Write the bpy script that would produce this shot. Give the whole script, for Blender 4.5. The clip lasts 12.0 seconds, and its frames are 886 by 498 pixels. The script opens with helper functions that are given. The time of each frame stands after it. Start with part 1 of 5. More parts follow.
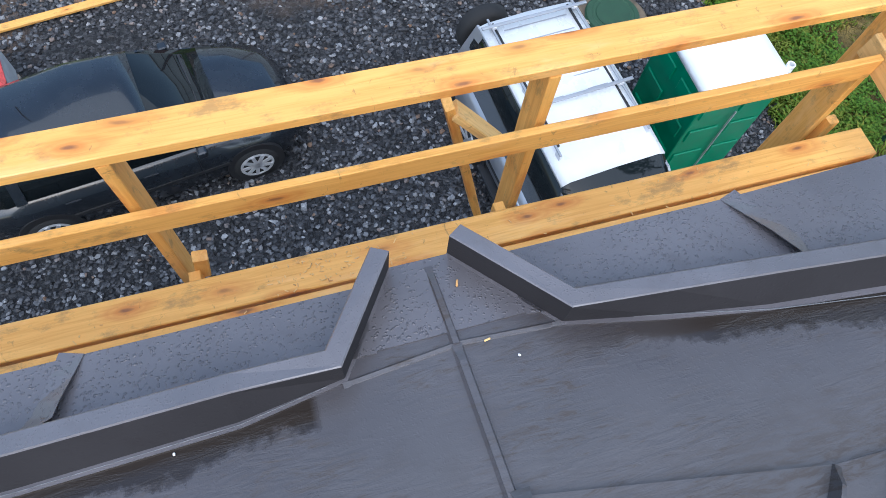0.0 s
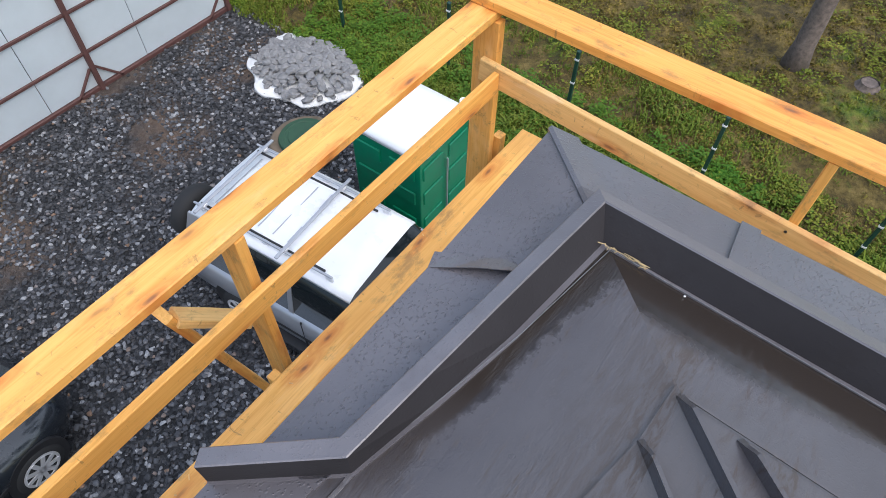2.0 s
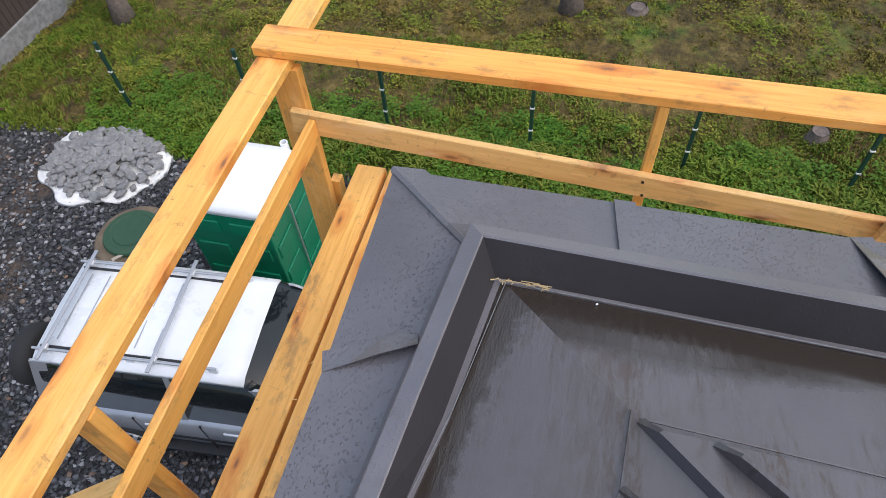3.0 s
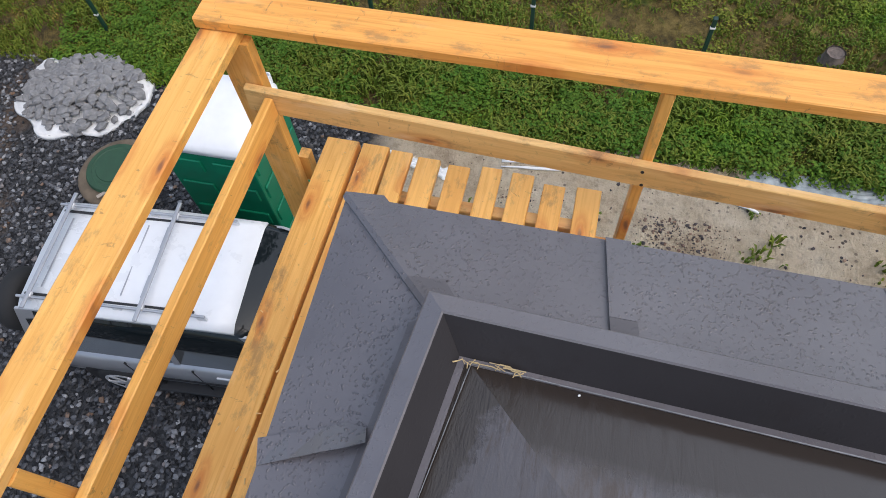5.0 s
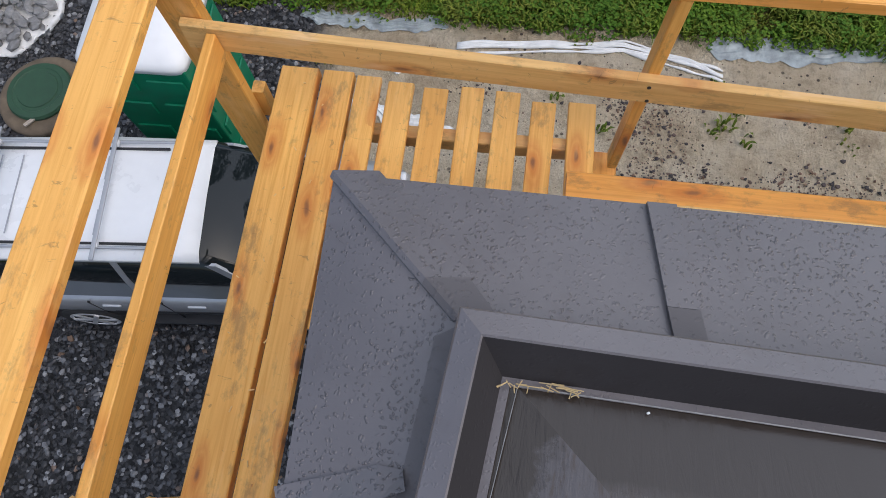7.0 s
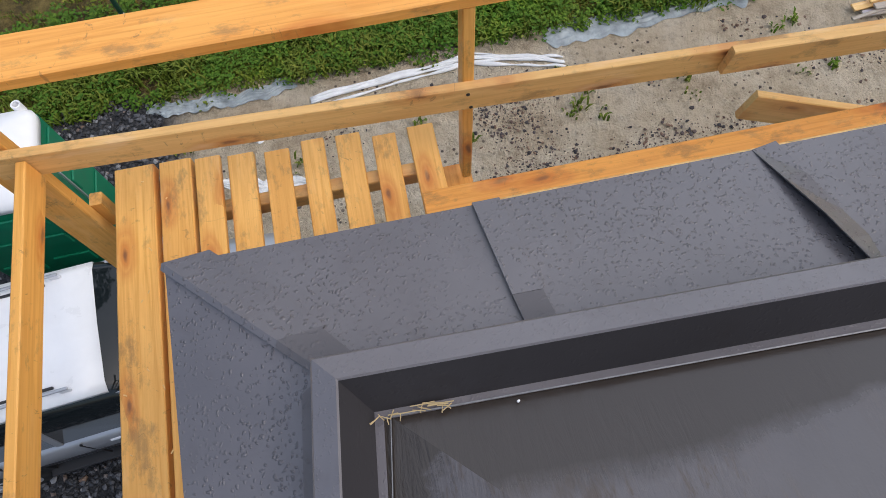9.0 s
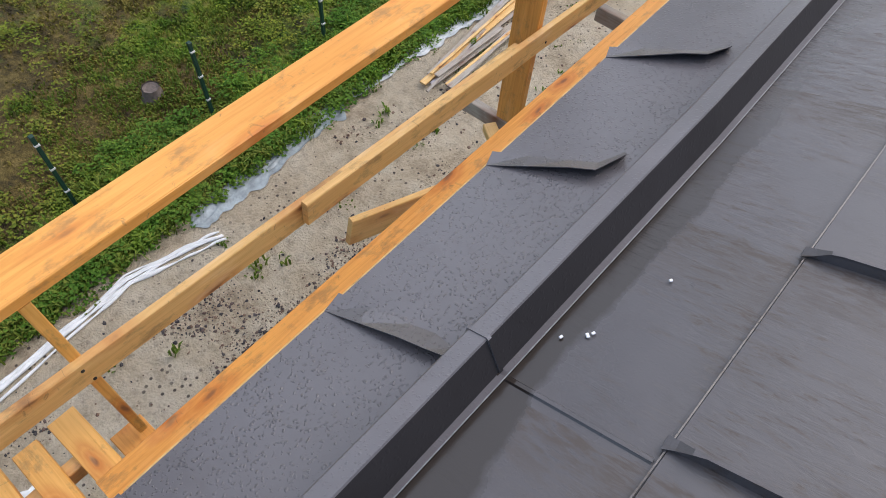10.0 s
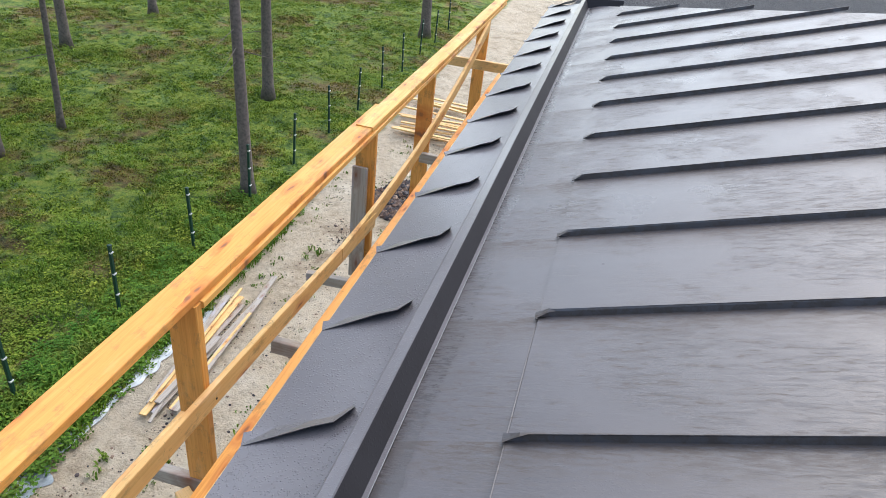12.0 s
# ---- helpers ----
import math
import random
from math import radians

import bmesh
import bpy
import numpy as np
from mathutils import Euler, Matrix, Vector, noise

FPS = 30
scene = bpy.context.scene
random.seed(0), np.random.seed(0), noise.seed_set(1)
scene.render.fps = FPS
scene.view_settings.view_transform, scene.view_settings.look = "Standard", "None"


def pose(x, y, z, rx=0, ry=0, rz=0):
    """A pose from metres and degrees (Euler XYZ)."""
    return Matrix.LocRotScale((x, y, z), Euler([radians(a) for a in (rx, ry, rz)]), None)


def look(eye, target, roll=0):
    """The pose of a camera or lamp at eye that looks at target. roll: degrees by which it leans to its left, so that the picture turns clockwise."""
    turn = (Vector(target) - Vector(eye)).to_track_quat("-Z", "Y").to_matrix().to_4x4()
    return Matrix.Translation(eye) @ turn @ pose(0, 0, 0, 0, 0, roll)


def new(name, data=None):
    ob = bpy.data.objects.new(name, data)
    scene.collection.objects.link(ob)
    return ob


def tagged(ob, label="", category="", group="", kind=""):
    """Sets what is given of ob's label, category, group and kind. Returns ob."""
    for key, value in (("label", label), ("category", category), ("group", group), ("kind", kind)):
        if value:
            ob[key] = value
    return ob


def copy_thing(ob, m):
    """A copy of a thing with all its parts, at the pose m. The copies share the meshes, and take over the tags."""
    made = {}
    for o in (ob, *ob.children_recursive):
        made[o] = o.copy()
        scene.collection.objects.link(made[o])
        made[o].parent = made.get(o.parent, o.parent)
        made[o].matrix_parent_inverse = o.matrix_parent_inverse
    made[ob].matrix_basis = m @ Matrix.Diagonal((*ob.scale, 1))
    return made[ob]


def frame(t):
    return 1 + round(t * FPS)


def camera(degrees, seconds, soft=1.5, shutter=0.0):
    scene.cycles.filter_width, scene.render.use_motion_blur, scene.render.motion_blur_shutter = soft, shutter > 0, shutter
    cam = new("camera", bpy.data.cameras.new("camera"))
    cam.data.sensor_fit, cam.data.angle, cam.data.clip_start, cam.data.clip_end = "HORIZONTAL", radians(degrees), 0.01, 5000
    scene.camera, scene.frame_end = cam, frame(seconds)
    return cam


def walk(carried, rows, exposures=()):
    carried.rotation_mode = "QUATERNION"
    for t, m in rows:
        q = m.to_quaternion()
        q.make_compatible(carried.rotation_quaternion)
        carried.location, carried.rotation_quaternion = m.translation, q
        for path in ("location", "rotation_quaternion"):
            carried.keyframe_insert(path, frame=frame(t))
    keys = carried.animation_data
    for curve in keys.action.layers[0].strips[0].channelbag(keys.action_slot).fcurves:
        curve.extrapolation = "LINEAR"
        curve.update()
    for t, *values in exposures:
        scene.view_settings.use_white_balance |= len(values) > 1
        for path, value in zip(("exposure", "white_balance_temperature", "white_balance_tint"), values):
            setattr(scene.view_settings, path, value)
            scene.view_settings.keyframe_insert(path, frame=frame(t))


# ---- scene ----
cam = camera(66.9, 12.0, soft=0.9)
PATH = [
    (0, (-1.283, -0.282, 1.197), (-0.931, 0.482, -0.618), 9.3),
    (0.5, (-1.27, -0.287, 1.199), (-0.987, 0.502, -0.617), 6.1),
    (1, (-1.241, -0.293, 1.203), (-0.917, 0.515, -0.597), 5.2),
    (1.5, (-1.181, -0.316, 1.225), (-0.635, 0.55, -0.493), 1.3),
    (2, (-1.062, -0.331, 1.185), (-0.116, 0.369, -0.432), 0.8),
    (2.5, (-0.978, -0.227, 1.149), (0.177, 0.168, -0.435), -4.0),
    (4.5, (-0.557, -0.205, 1.073), (0.459, 0.15, -0.613), -7.6),
    (5, (-0.484, -0.203, 1.069), (0.442, 0.117, -0.674), -6.3),
    (5.5, (-0.358, -0.115, 1.038), (0.498, 0.102, -0.756), -3.6),
    (6, (-0.256, -0.074, 1.051), (0.586, 0.11, -0.754), -8.6),
    (6.5, (-0.24, -0.04, 1.001), (0.452, 0.15, -0.866), -8.5),
    (8.5, (-0.242, -0.07, 0.925), (0.36, 0.023, -0.98), -7.1),
    (9, (-0.252, -0.174, 0.962), (0.478, -0.273, -0.897), -4.1),
    (9.5, (-0.259, -0.346, 1.031), (0.527, -0.852, -0.738), 1.0),
    (10, (-0.301, -0.461, 1.083), (0.346, -1.36, -0.583), 5.7),
    (10.5, (-0.327, -0.55, 1.139), (0.187, -1.723, -0.396), 9.1),
    (11, (-0.385, -0.651, 1.211), (0.118, -2.04, -0.138), 10.0),
    (11.5, (-0.454, -0.749, 1.283), (-0.061, -2.34, 0.137), 9.6),
    (12, (-0.46, -0.807, 1.324), (-0.122, -2.476, 0.275), 7.2),
]
walk(cam, [(t, look(eye, target, roll)) for t, eye, target, roll in PATH], [
    (0, 0.78, 5800, 6), (1.5, 0.75, 5950, 7), (2.0, 0.68, 6300, 9), (2.5, 0.62, 6500, 10), (4.5, 0.45, 6500, 10), (6, 0.2, 6500, 10), (6.5, 0.17, 6500, 10),
    (8.5, 0.2, 6600, 10), (9.5, 0.3, 6550, 10), (10, 0.36, 6500, 10), (10.5, 0.72, 6400, 9), (11, 0.80, 6300, 8), (11.5, 0.79, 6250, 8), (12, 0.78, 6250, 8)])

# ---- light: overcast daylight ----
world = bpy.data.worlds.new("overcast_sky")
scene.world = world
world.use_nodes = True
wt = world.node_tree
sky = wt.nodes.new("ShaderNodeTexSky")
sky.sky_type, sky.sun_disc = "NISHITA", False
sky.sun_elevation, sky.sun_rotation = radians(52), radians(200)
sky.air_density, sky.dust_density, sky.ozone_density = 1.2, 3.2, 2.2
wt.links.new(sky.outputs[0], wt.nodes["Background"].inputs[0])
wt.nodes["Background"].inputs[1].default_value = 0.15
sun = new("sun", bpy.data.lights.new("sun", "SUN"))
sun.data.energy, sun.data.angle, sun.data.color = 1.4, radians(120), (1.0, 0.97, 0.93)
sun.matrix_world = look((2, -5, 14), (0, 0, 0))

G = -6.8          # ground level; 0 is the top of the gutter's corner


# ---- materials ----
def material(name, rough=0.6, metal=0.0, spec=0.5):
    m = bpy.data.materials.new(name)
    m.use_nodes = True
    b = m.node_tree.nodes["Principled BSDF"]
    b.inputs["Roughness"].default_value = rough
    b.inputs["Metallic"].default_value = metal
    b.inputs["Specular IOR Level"].default_value = spec
    return m, m.node_tree, b


def node(nt, kind, **inputs):
    n = nt.nodes.new(kind)
    for k, v in inputs.items():
        n.inputs[k.replace("_", " ")].default_value = v
    return n


def coords(nt, scale=(1, 1, 1), world_space=False, shuffle=False):
    if world_space:
        src = nt.nodes.new("ShaderNodeNewGeometry").outputs["Position"]
    else:
        src = nt.nodes.new("ShaderNodeTexCoord").outputs["Object"]
    if shuffle:
        info = nt.nodes.new("ShaderNodeObjectInfo")
        mul = nt.nodes.new("ShaderNodeMath")
        mul.operation = "MULTIPLY"
        mul.inputs[1].default_value = 37.0
        nt.links.new(info.outputs["Random"], mul.inputs[0])
        add = nt.nodes.new("ShaderNodeVectorMath")
        nt.links.new(src, add.inputs[0])
        nt.links.new(mul.outputs[0], add.inputs[1])
        src = add.outputs[0]
    mp = nt.nodes.new("ShaderNodeMapping")
    mp.inputs["Scale"].default_value = scale
    nt.links.new(src, mp.inputs["Vector"])
    return mp.outputs[0]


def noise_tex(nt, vec, scale, detail=4, rough=0.55, distort=0.0):
    n = node(nt, "ShaderNodeTexNoise", Scale=scale, Detail=detail, Roughness=rough, Distortion=distort)
    nt.links.new(vec, n.inputs["Vector"])
    return n.outputs["Fac"]


def voronoi(nt, vec, scale, out="Distance", flat=False):
    n = node(nt, "ShaderNodeTexVoronoi", Scale=scale)
    if flat:
        n.voronoi_dimensions = "2D"
    nt.links.new(vec, n.inputs["Vector"])
    return n.outputs[out]


def ramp(nt, fac, stops):
    r = nt.nodes.new("ShaderNodeValToRGB")
    el = r.color_ramp.elements
    while len(el) < len(stops):
        el.new(0.5)
    for e, (p, c) in zip(el, stops):
        e.position = p
        e.color = (*c, 1) if isinstance(c, tuple) else (c, c, c, 1)
    nt.links.new(fac, r.inputs[0])
    return r.outputs[0]


def mix(nt, fac, a, b, mode="MIX"):
    m = nt.nodes.new("ShaderNodeMix")
    m.data_type, m.blend_type = "RGBA", mode
    for sock, v in ((m.inputs["Factor"], fac), (m.inputs["A"], a), (m.inputs["B"], b)):
        if isinstance(v, (int, float)):
            sock.default_value = v if sock.type == "VALUE" else (v, v, v, 1)
        elif isinstance(v, tuple):
            sock.default_value = (*v, 1)
        else:
            nt.links.new(v, sock)
    return m.outputs["Result"]


def bump(nt, bsdf, height, strength=0.3, dist=0.01, prev=None):
    b = node(nt, "ShaderNodeBump", Strength=strength, Distance=dist)
    nt.links.new(height, b.inputs["Height"])
    if prev:
        nt.links.new(prev, b.inputs["Normal"])
    nt.links.new(b.outputs[0], bsdf.inputs["Normal"])
    return b.outputs[0]


def wood(name, light, dark, rough=0.55):
    m, nt, b = material(name, rough)
    long = coords(nt, (1.0, 7.0, 7.0), shuffle=True)
    grain = noise_tex(nt, coords(nt, (1.2, 30, 30), shuffle=True), 2.4, 6, 0.6, 0.9)
    broad = noise_tex(nt, long, 1.1, 4, 0.6, 0.8)
    c = ramp(nt, grain, [(0.3, dark), (0.55, light), (0.8, tuple(min(1, v * 1.12) for v in light))])
    c = mix(nt, ramp(nt, broad, [(0.35, 0.0), (0.7, 0.6)]), c, (light[0] * 0.78, light[1] * 0.66, light[2] * 0.55))
    # knots: warped cells, only some of them, with a soft reddish halo
    warp = nt.nodes.new("ShaderNodeTexNoise")
    warp.inputs["Scale"].default_value, warp.inputs["Detail"].default_value = 3.0, 3
    nt.links.new(coords(nt, (2.0, 4.0, 4.0), shuffle=True), warp.inputs["Vector"])
    wild = mix(nt, 0.30, coords(nt, (2.6, 8.0, 1.0), shuffle=True), warp.outputs["Color"], "ADD")
    kn = node(nt, "ShaderNodeTexVoronoi", Scale=1.0)
    kn.voronoi_dimensions = "2D"
    nt.links.new(wild, kn.inputs["Vector"])
    some = ramp(nt, kn.outputs["Color"], [(0.36, 0.0), (0.56, 1.0)])
    halo = mix(nt, some, 0.0, ramp(nt, kn.outputs["Distance"], [(0.10, 0.75), (0.17, 0.35), (0.21, 0.5), (0.34, 0.0)]))
    c = mix(nt, halo, c, (dark[0] * 0.80, dark[1] * 0.52, dark[2] * 0.45))
    core = mix(nt, some, 0.0, ramp(nt, kn.outputs["Distance"], [(0.03, 0.9), (0.085, 0.0)]))
    c = mix(nt, core, c, (0.23, 0.09, 0.04))
    stain = noise_tex(nt, coords(nt, (3, 6, 6), shuffle=True), 1.9, 7, 0.72)
    c = mix(nt, ramp(nt, stain, [(0.54, 0.0), (0.66, 0.5)]), c, (0.20, 0.125, 0.06))
    scuff = noise_tex(nt, coords(nt, (9, 4, 4), shuffle=True), 2.6, 5, 0.7, 1.5)
    c = mix(nt, ramp(nt, scuff, [(0.63, 0.0), (0.69, 0.45)]), c, (0.12, 0.07, 0.04))
    bright = noise_tex(nt, coords(nt, (1.3, 5, 5), shuffle=True), 2.2, 4, 0.6)
    c = mix(nt, ramp(nt, bright, [(0.58, 0.0), (0.72, 0.4)]), c, (light[0] * 1.05, light[1] * 1.22, light[2] * 2.0))
    nt.links.new(c, b.inputs["Base Color"])
    nt.links.new(ramp(nt, broad, [(0.3, rough - 0.2), (0.7, rough + 0.1)]), b.inputs["Roughness"])
    saw = noise_tex(nt, coords(nt, (90, 5, 5), shuffle=True), 1.0, 3, 0.6)
    bump(nt, b, saw, 0.12, 0.003, bump(nt, b, grain, 0.25, 0.003))
    return m


PINE = wood("wet_pine", (0.90, 0.50, 0.135), (0.74, 0.355, 0.072))
PINE_EDGE = wood("pale_pine", (0.86, 0.57, 0.235), (0.72, 0.45, 0.16))
PINE_RED = wood("red_pine", (0.90, 0.43, 0.10), (0.72, 0.30, 0.055))
OLD_WOOD = wood("weathered_wood", (0.46, 0.42, 0.37), (0.3, 0.26, 0.22))


def calc(nt, op, a, b=0.0, c=0.0, clamp=False):
    m = nt.nodes.new("ShaderNodeMath")
    m.operation, m.use_clamp = op, clamp
    for sock, v in zip(m.inputs, (a, b, c)):
        if isinstance(v, (int, float)):
            sock.default_value = v
        else:
            nt.links.new(v, sock)
    return m.outputs[0]


def span(nt, v, lo, hi, to_lo=0.0, to_hi=1.0):
    r = nt.nodes.new("ShaderNodeMapRange")
    nt.links.new(v, r.inputs["Value"])
    for k, val in (("From Min", lo), ("From Max", hi), ("To Min", to_lo), ("To Max", to_hi)):
        r.inputs[k].default_value = val
    return r.outputs[0]


def puddle_mask(nt, w):
    """Rainwater standing along the foot of the gutter, with a ragged rim: 1 where the sheet is under water."""
    sep = nt.nodes.new("ShaderNodeSeparateXYZ")
    nt.links.new(w, sep.inputs[0])
    x, y = sep.outputs[0], sep.outputs[1]
    away = calc(nt, "MINIMUM", calc(nt, "ABSOLUTE", y), 2.0)
    side = calc(nt, "SUBTRACT", calc(nt, "MULTIPLY_ADD", away, -0.026, -0.10), x)
    line = calc(nt, "MINIMUM", calc(nt, "MULTIPLY_ADD", x, -0.17, -0.115), 0.015)
    front = calc(nt, "SUBTRACT", line, y)
    is_front = calc(nt, "GREATER_THAN", y, x)
    rag = noise_tex(nt, coords(nt, (26, 26, 26), world_space=True), 1.0, 5, 0.7)
    slow = noise_tex(nt, coords(nt, (2.3, 2.3, 2.3), world_space=True), 1.0, 3, 0.6)
    near_corner = span(nt, y, -0.95, -0.55, 0.0, 1.0)
    side_reach = calc(nt, "MULTIPLY_ADD", near_corner, 0.07, 0.015)
    side_reach = calc(nt, "ADD", side_reach, calc(nt, "MULTIPLY_ADD", slow, 0.09, calc(nt, "MULTIPLY", rag, 0.03)))
    front_reach = calc(nt, "MULTIPLY_ADD", slow, 0.16, calc(nt, "MULTIPLY_ADD", rag, 0.10, -0.055))
    outlet = calc(nt, "MAXIMUM", span(nt, x, -0.92, -0.55), span(nt, x, -1.37, -1.35, 1.0, 0.0))
    soft = span(nt, near_corner, 0.0, 1.0, 70.0, 26.0)
    m_side = calc(nt, "MULTIPLY", calc(nt, "SUBTRACT", side_reach, side), soft, clamp=True)
    m_front = calc(nt, "MULTIPLY", calc(nt, "MULTIPLY", calc(nt, "SUBTRACT", front_reach, front), 40.0, clamp=True), outlet)
    return mix(nt, is_front, m_side, m_front)


def sheet(name, rough_lo, rough_hi, drops, coat, streaks=0.0, tone=1.0, wet=False, size=80.0, spec=0.5):
    m, nt, b = material(name, 0.35, 0.0, spec)
    w = coords(nt, world_space=True)
    big = noise_tex(nt, w, 2.2, 5, 0.6)
    fine = noise_tex(nt, w, 260, 2, 0.6)
    mid = noise_tex(nt, w, 14, 5, 0.65)
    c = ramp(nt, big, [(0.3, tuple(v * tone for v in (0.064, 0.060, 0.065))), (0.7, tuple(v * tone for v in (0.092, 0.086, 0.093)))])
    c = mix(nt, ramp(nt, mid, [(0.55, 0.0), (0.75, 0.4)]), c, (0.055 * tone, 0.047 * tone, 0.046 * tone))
    streak = noise_tex(nt, coords(nt, (5, 30, 5), world_space=True), 2.2, 6, 0.7, 0.9)
    patchy = ramp(nt, noise_tex(nt, w, 2.6, 4, 0.6), [(0.40, 0.0), (0.52, 1.0)])
    streak = mix(nt, patchy, 0.0, streak)
    dull = ramp(nt, streak, [(0.45, 0.0), (0.62, streaks)])
    rough = mix(nt, dull, ramp(nt, big, [(0.35, rough_lo), (0.65, rough_hi)]), 0.62)
    coat_rough = mix(nt, dull, 0.22, 0.6)
    vo = node(nt, "ShaderNodeTexVoronoi", Scale=size, Randomness=1.0)
    wob = nt.nodes.new("ShaderNodeTexNoise")
    wob.inputs["Scale"].default_value = 60
    nt.links.new(w, wob.inputs["Vector"])
    nt.links.new(mix(nt, 0.016, w, wob.outputs["Color"], "ADD"), vo.inputs["Vector"])
    dots = ramp(nt, vo.outputs["Distance"], [(0.16, 1.0), (0.40, 0.0)])
    dots = mix(nt, ramp(nt, vo.outputs["Color"], [(0.26, 0.0), (0.36, 1.0)]), 0.0, dots)
    thin = mix(nt, ramp(nt, noise_tex(nt, w, 5, 3), [(0.32, 0.15), (0.6, 1.0)]), 0.0, dots)
    if wet:
        # washed-down dirt: brown mottling beside each seam and in streaks down the slope
        sep = nt.nodes.new("ShaderNodeSeparateXYZ")
        nt.links.new(w, sep.inputs[0])
        bay = calc(nt, "FRACT", calc(nt, "DIVIDE", calc(nt, "MULTIPLY_ADD", sep.outputs[0], -0.07, calc(nt, "ADD", sep.outputs[1], 2.0)), 0.548))
        beside = span(nt, bay, 0.03, 0.34, 1.0, 0.0)
        mott = noise_tex(nt, coords(nt, (17, 75, 17), world_space=True), 1.0, 8, 0.78, 0.5)
        dirt = calc(nt, "MULTIPLY", beside, span(nt, mott, 0.43, 0.56), clamp=True)
        dirt = calc(nt, "MAXIMUM", dirt, calc(nt, "MULTIPLY", span(nt, noise_tex(nt, coords(nt, (13, 62, 13), world_space=True), 1.0, 8, 0.78, 0.5), 0.52, 0.62), patchy, clamp=True))
        c = mix(nt, calc(nt, "MULTIPLY", dirt, 0.85, clamp=True), c, (0.062, 0.046, 0.038))
        rough = mix(nt, dirt, rough, 0.6)
        coat_rough = mix(nt, dirt, coat_rough, 0.55)
        far = span(nt, sep.outputs[1], -2.2, -1.4, 0.15, 1.0)
        pool = calc(nt, "MULTIPLY", puddle_mask(nt, w), calc(nt, "MAXIMUM", far, span(nt, mott, 0.42, 0.56, 0.0, 0.6)), clamp=True)
        c = mix(nt, pool, c, (0.032, 0.025, 0.021))
        rough = mix(nt, pool, rough, 0.10)
        coat_rough = mix(nt, pool, coat_rough, 0.10)
        thin = mix(nt, pool, thin, 0.0)
    nt.links.new(c, b.inputs["Base Color"])
    nt.links.new(rough, b.inputs["Roughness"])
    nt.links.new(coat_rough, b.inputs["Coat Roughness"])
    b.inputs["Coat Weight"].default_value = coat
    n1 = bump(nt, b, fine, 0.12, 0.001)
    if wet:
        ripple = noise_tex(nt, coords(nt, (11, 60, 11), world_space=True), 1.0, 5, 0.65, 0.7)
        n1 = bump(nt, b, mix(nt, patchy, 0.5, ripple), 0.42, 0.004, n1)
        dent = noise_tex(nt, coords(nt, (3.0, 4.5, 3.0), world_space=True), 1.0, 3, 0.5)
        n1 = bump(nt, b, dent, 0.16, 0.02, n1)
    bump(nt, b, thin, drops, 0.0045, n1)
    return m


ROOF = sheet("wet_roof_sheet", 0.26, 0.42, 0.07, 0.35, 0.85, 1.12, wet=True, size=120.0)
APRON = sheet("drizzled_roof_sheet", 0.3, 0.44, 0.72, 0.75, 0.0, 1.65, size=112.0)
GUTTER = sheet("gutter_sheet", 0.3, 0.45, 0.3, 0.8, 0.0, 1.9, size=140.0)
# inner gutter face: dry finish, with its shade put into the darker colour
SHADED_FACE = sheet("shaded_gutter_sheet", 0.55, 0.65, 0.1, 0.0, 0.0, 0.42, spec=0.15)
MATT = sheet("matt_roof_sheet", 0.5, 0.6, 0.35, 0.2, 0.0, 1.25)


def plain(name, color, rough=0.5, metal=0.0, vary=0.15, scale=12, coat=0.0):
    m, nt, b = material(name, rough, metal)
    n = noise_tex(nt, coords(nt), scale, 5, 0.6)
    nt.links.new(ramp(nt, n, [(0.3, tuple(v * (1 - vary) for v in color)), (0.7, tuple(min(1, v * (1 + vary)) for v in color))]), b.inputs["Base Color"])
    nt.links.new(ramp(nt, n, [(0.3, max(0.02, rough - 0.06)), (0.7, rough + 0.06)]), b.inputs["Roughness"])
    b.inputs["Coat Weight"].default_value = coat
    return m


BLACK_PAINT = plain("dark_car_paint", (0.014, 0.018, 0.024), 0.26, 0.2, 0.2, 3, 0.8)
SILVER = plain("silver_car_paint", (0.42, 0.43, 0.46), 0.35, 0.5, 0.06, 3, 0.6)
WHITE_ROOF = plain("pale_car_paint", (0.80, 0.81, 0.83), 0.3, 0.0, 0.04, 3, 0.5)
RUBBER = plain("tyre_rubber", (0.02, 0.02, 0.021), 0.8)
ALLOY = plain("alloy_rim", (0.72, 0.72, 0.74), 0.4, 0.5, 0.05)
TRIM = plain("black_plastic_trim", (0.02, 0.02, 0.022), 0.5)
GREEN = plain("green_plastic", (0.0, 0.17, 0.085), 0.38, 0.0, 0.15, 6)
WHITE_PLASTIC = plain("white_plastic", (0.82, 0.83, 0.85), 0.4, 0.0, 0.04, 4)
LID_GREEN = plain("dull_green_plastic", (0.025, 0.075, 0.04), 0.6)
RUST_STEEL = plain("red_oxide_steel", (0.10, 0.045, 0.04), 0.6)
PANEL_GREY = plain("pale_grey_sheet", (0.50, 0.56, 0.60), 0.5, 0.0, 0.05, 1.5)
FENCE_GREEN = plain("dark_green_steel", (0.01, 0.045, 0.03), 0.45)
STONE = plain("grey_granite", (0.22, 0.22, 0.225), 0.8, 0.0, 0.35, 9)
CONCRETE = plain("wet_concrete", (0.15, 0.115, 0.08), 0.85, 0.0, 0.3, 6)
CLOTH = plain("white_geotextile", (0.74, 0.75, 0.76), 0.85, 0.0, 0.12, 5)
RED_FILM = plain("red_plastic_film", (0.75, 0.10, 0.09), 0.3, 0.0, 0.3, 9)
CLAY = plain("clay_brick", (0.42, 0.17, 0.10), 0.8, 0.0, 0.25, 8)
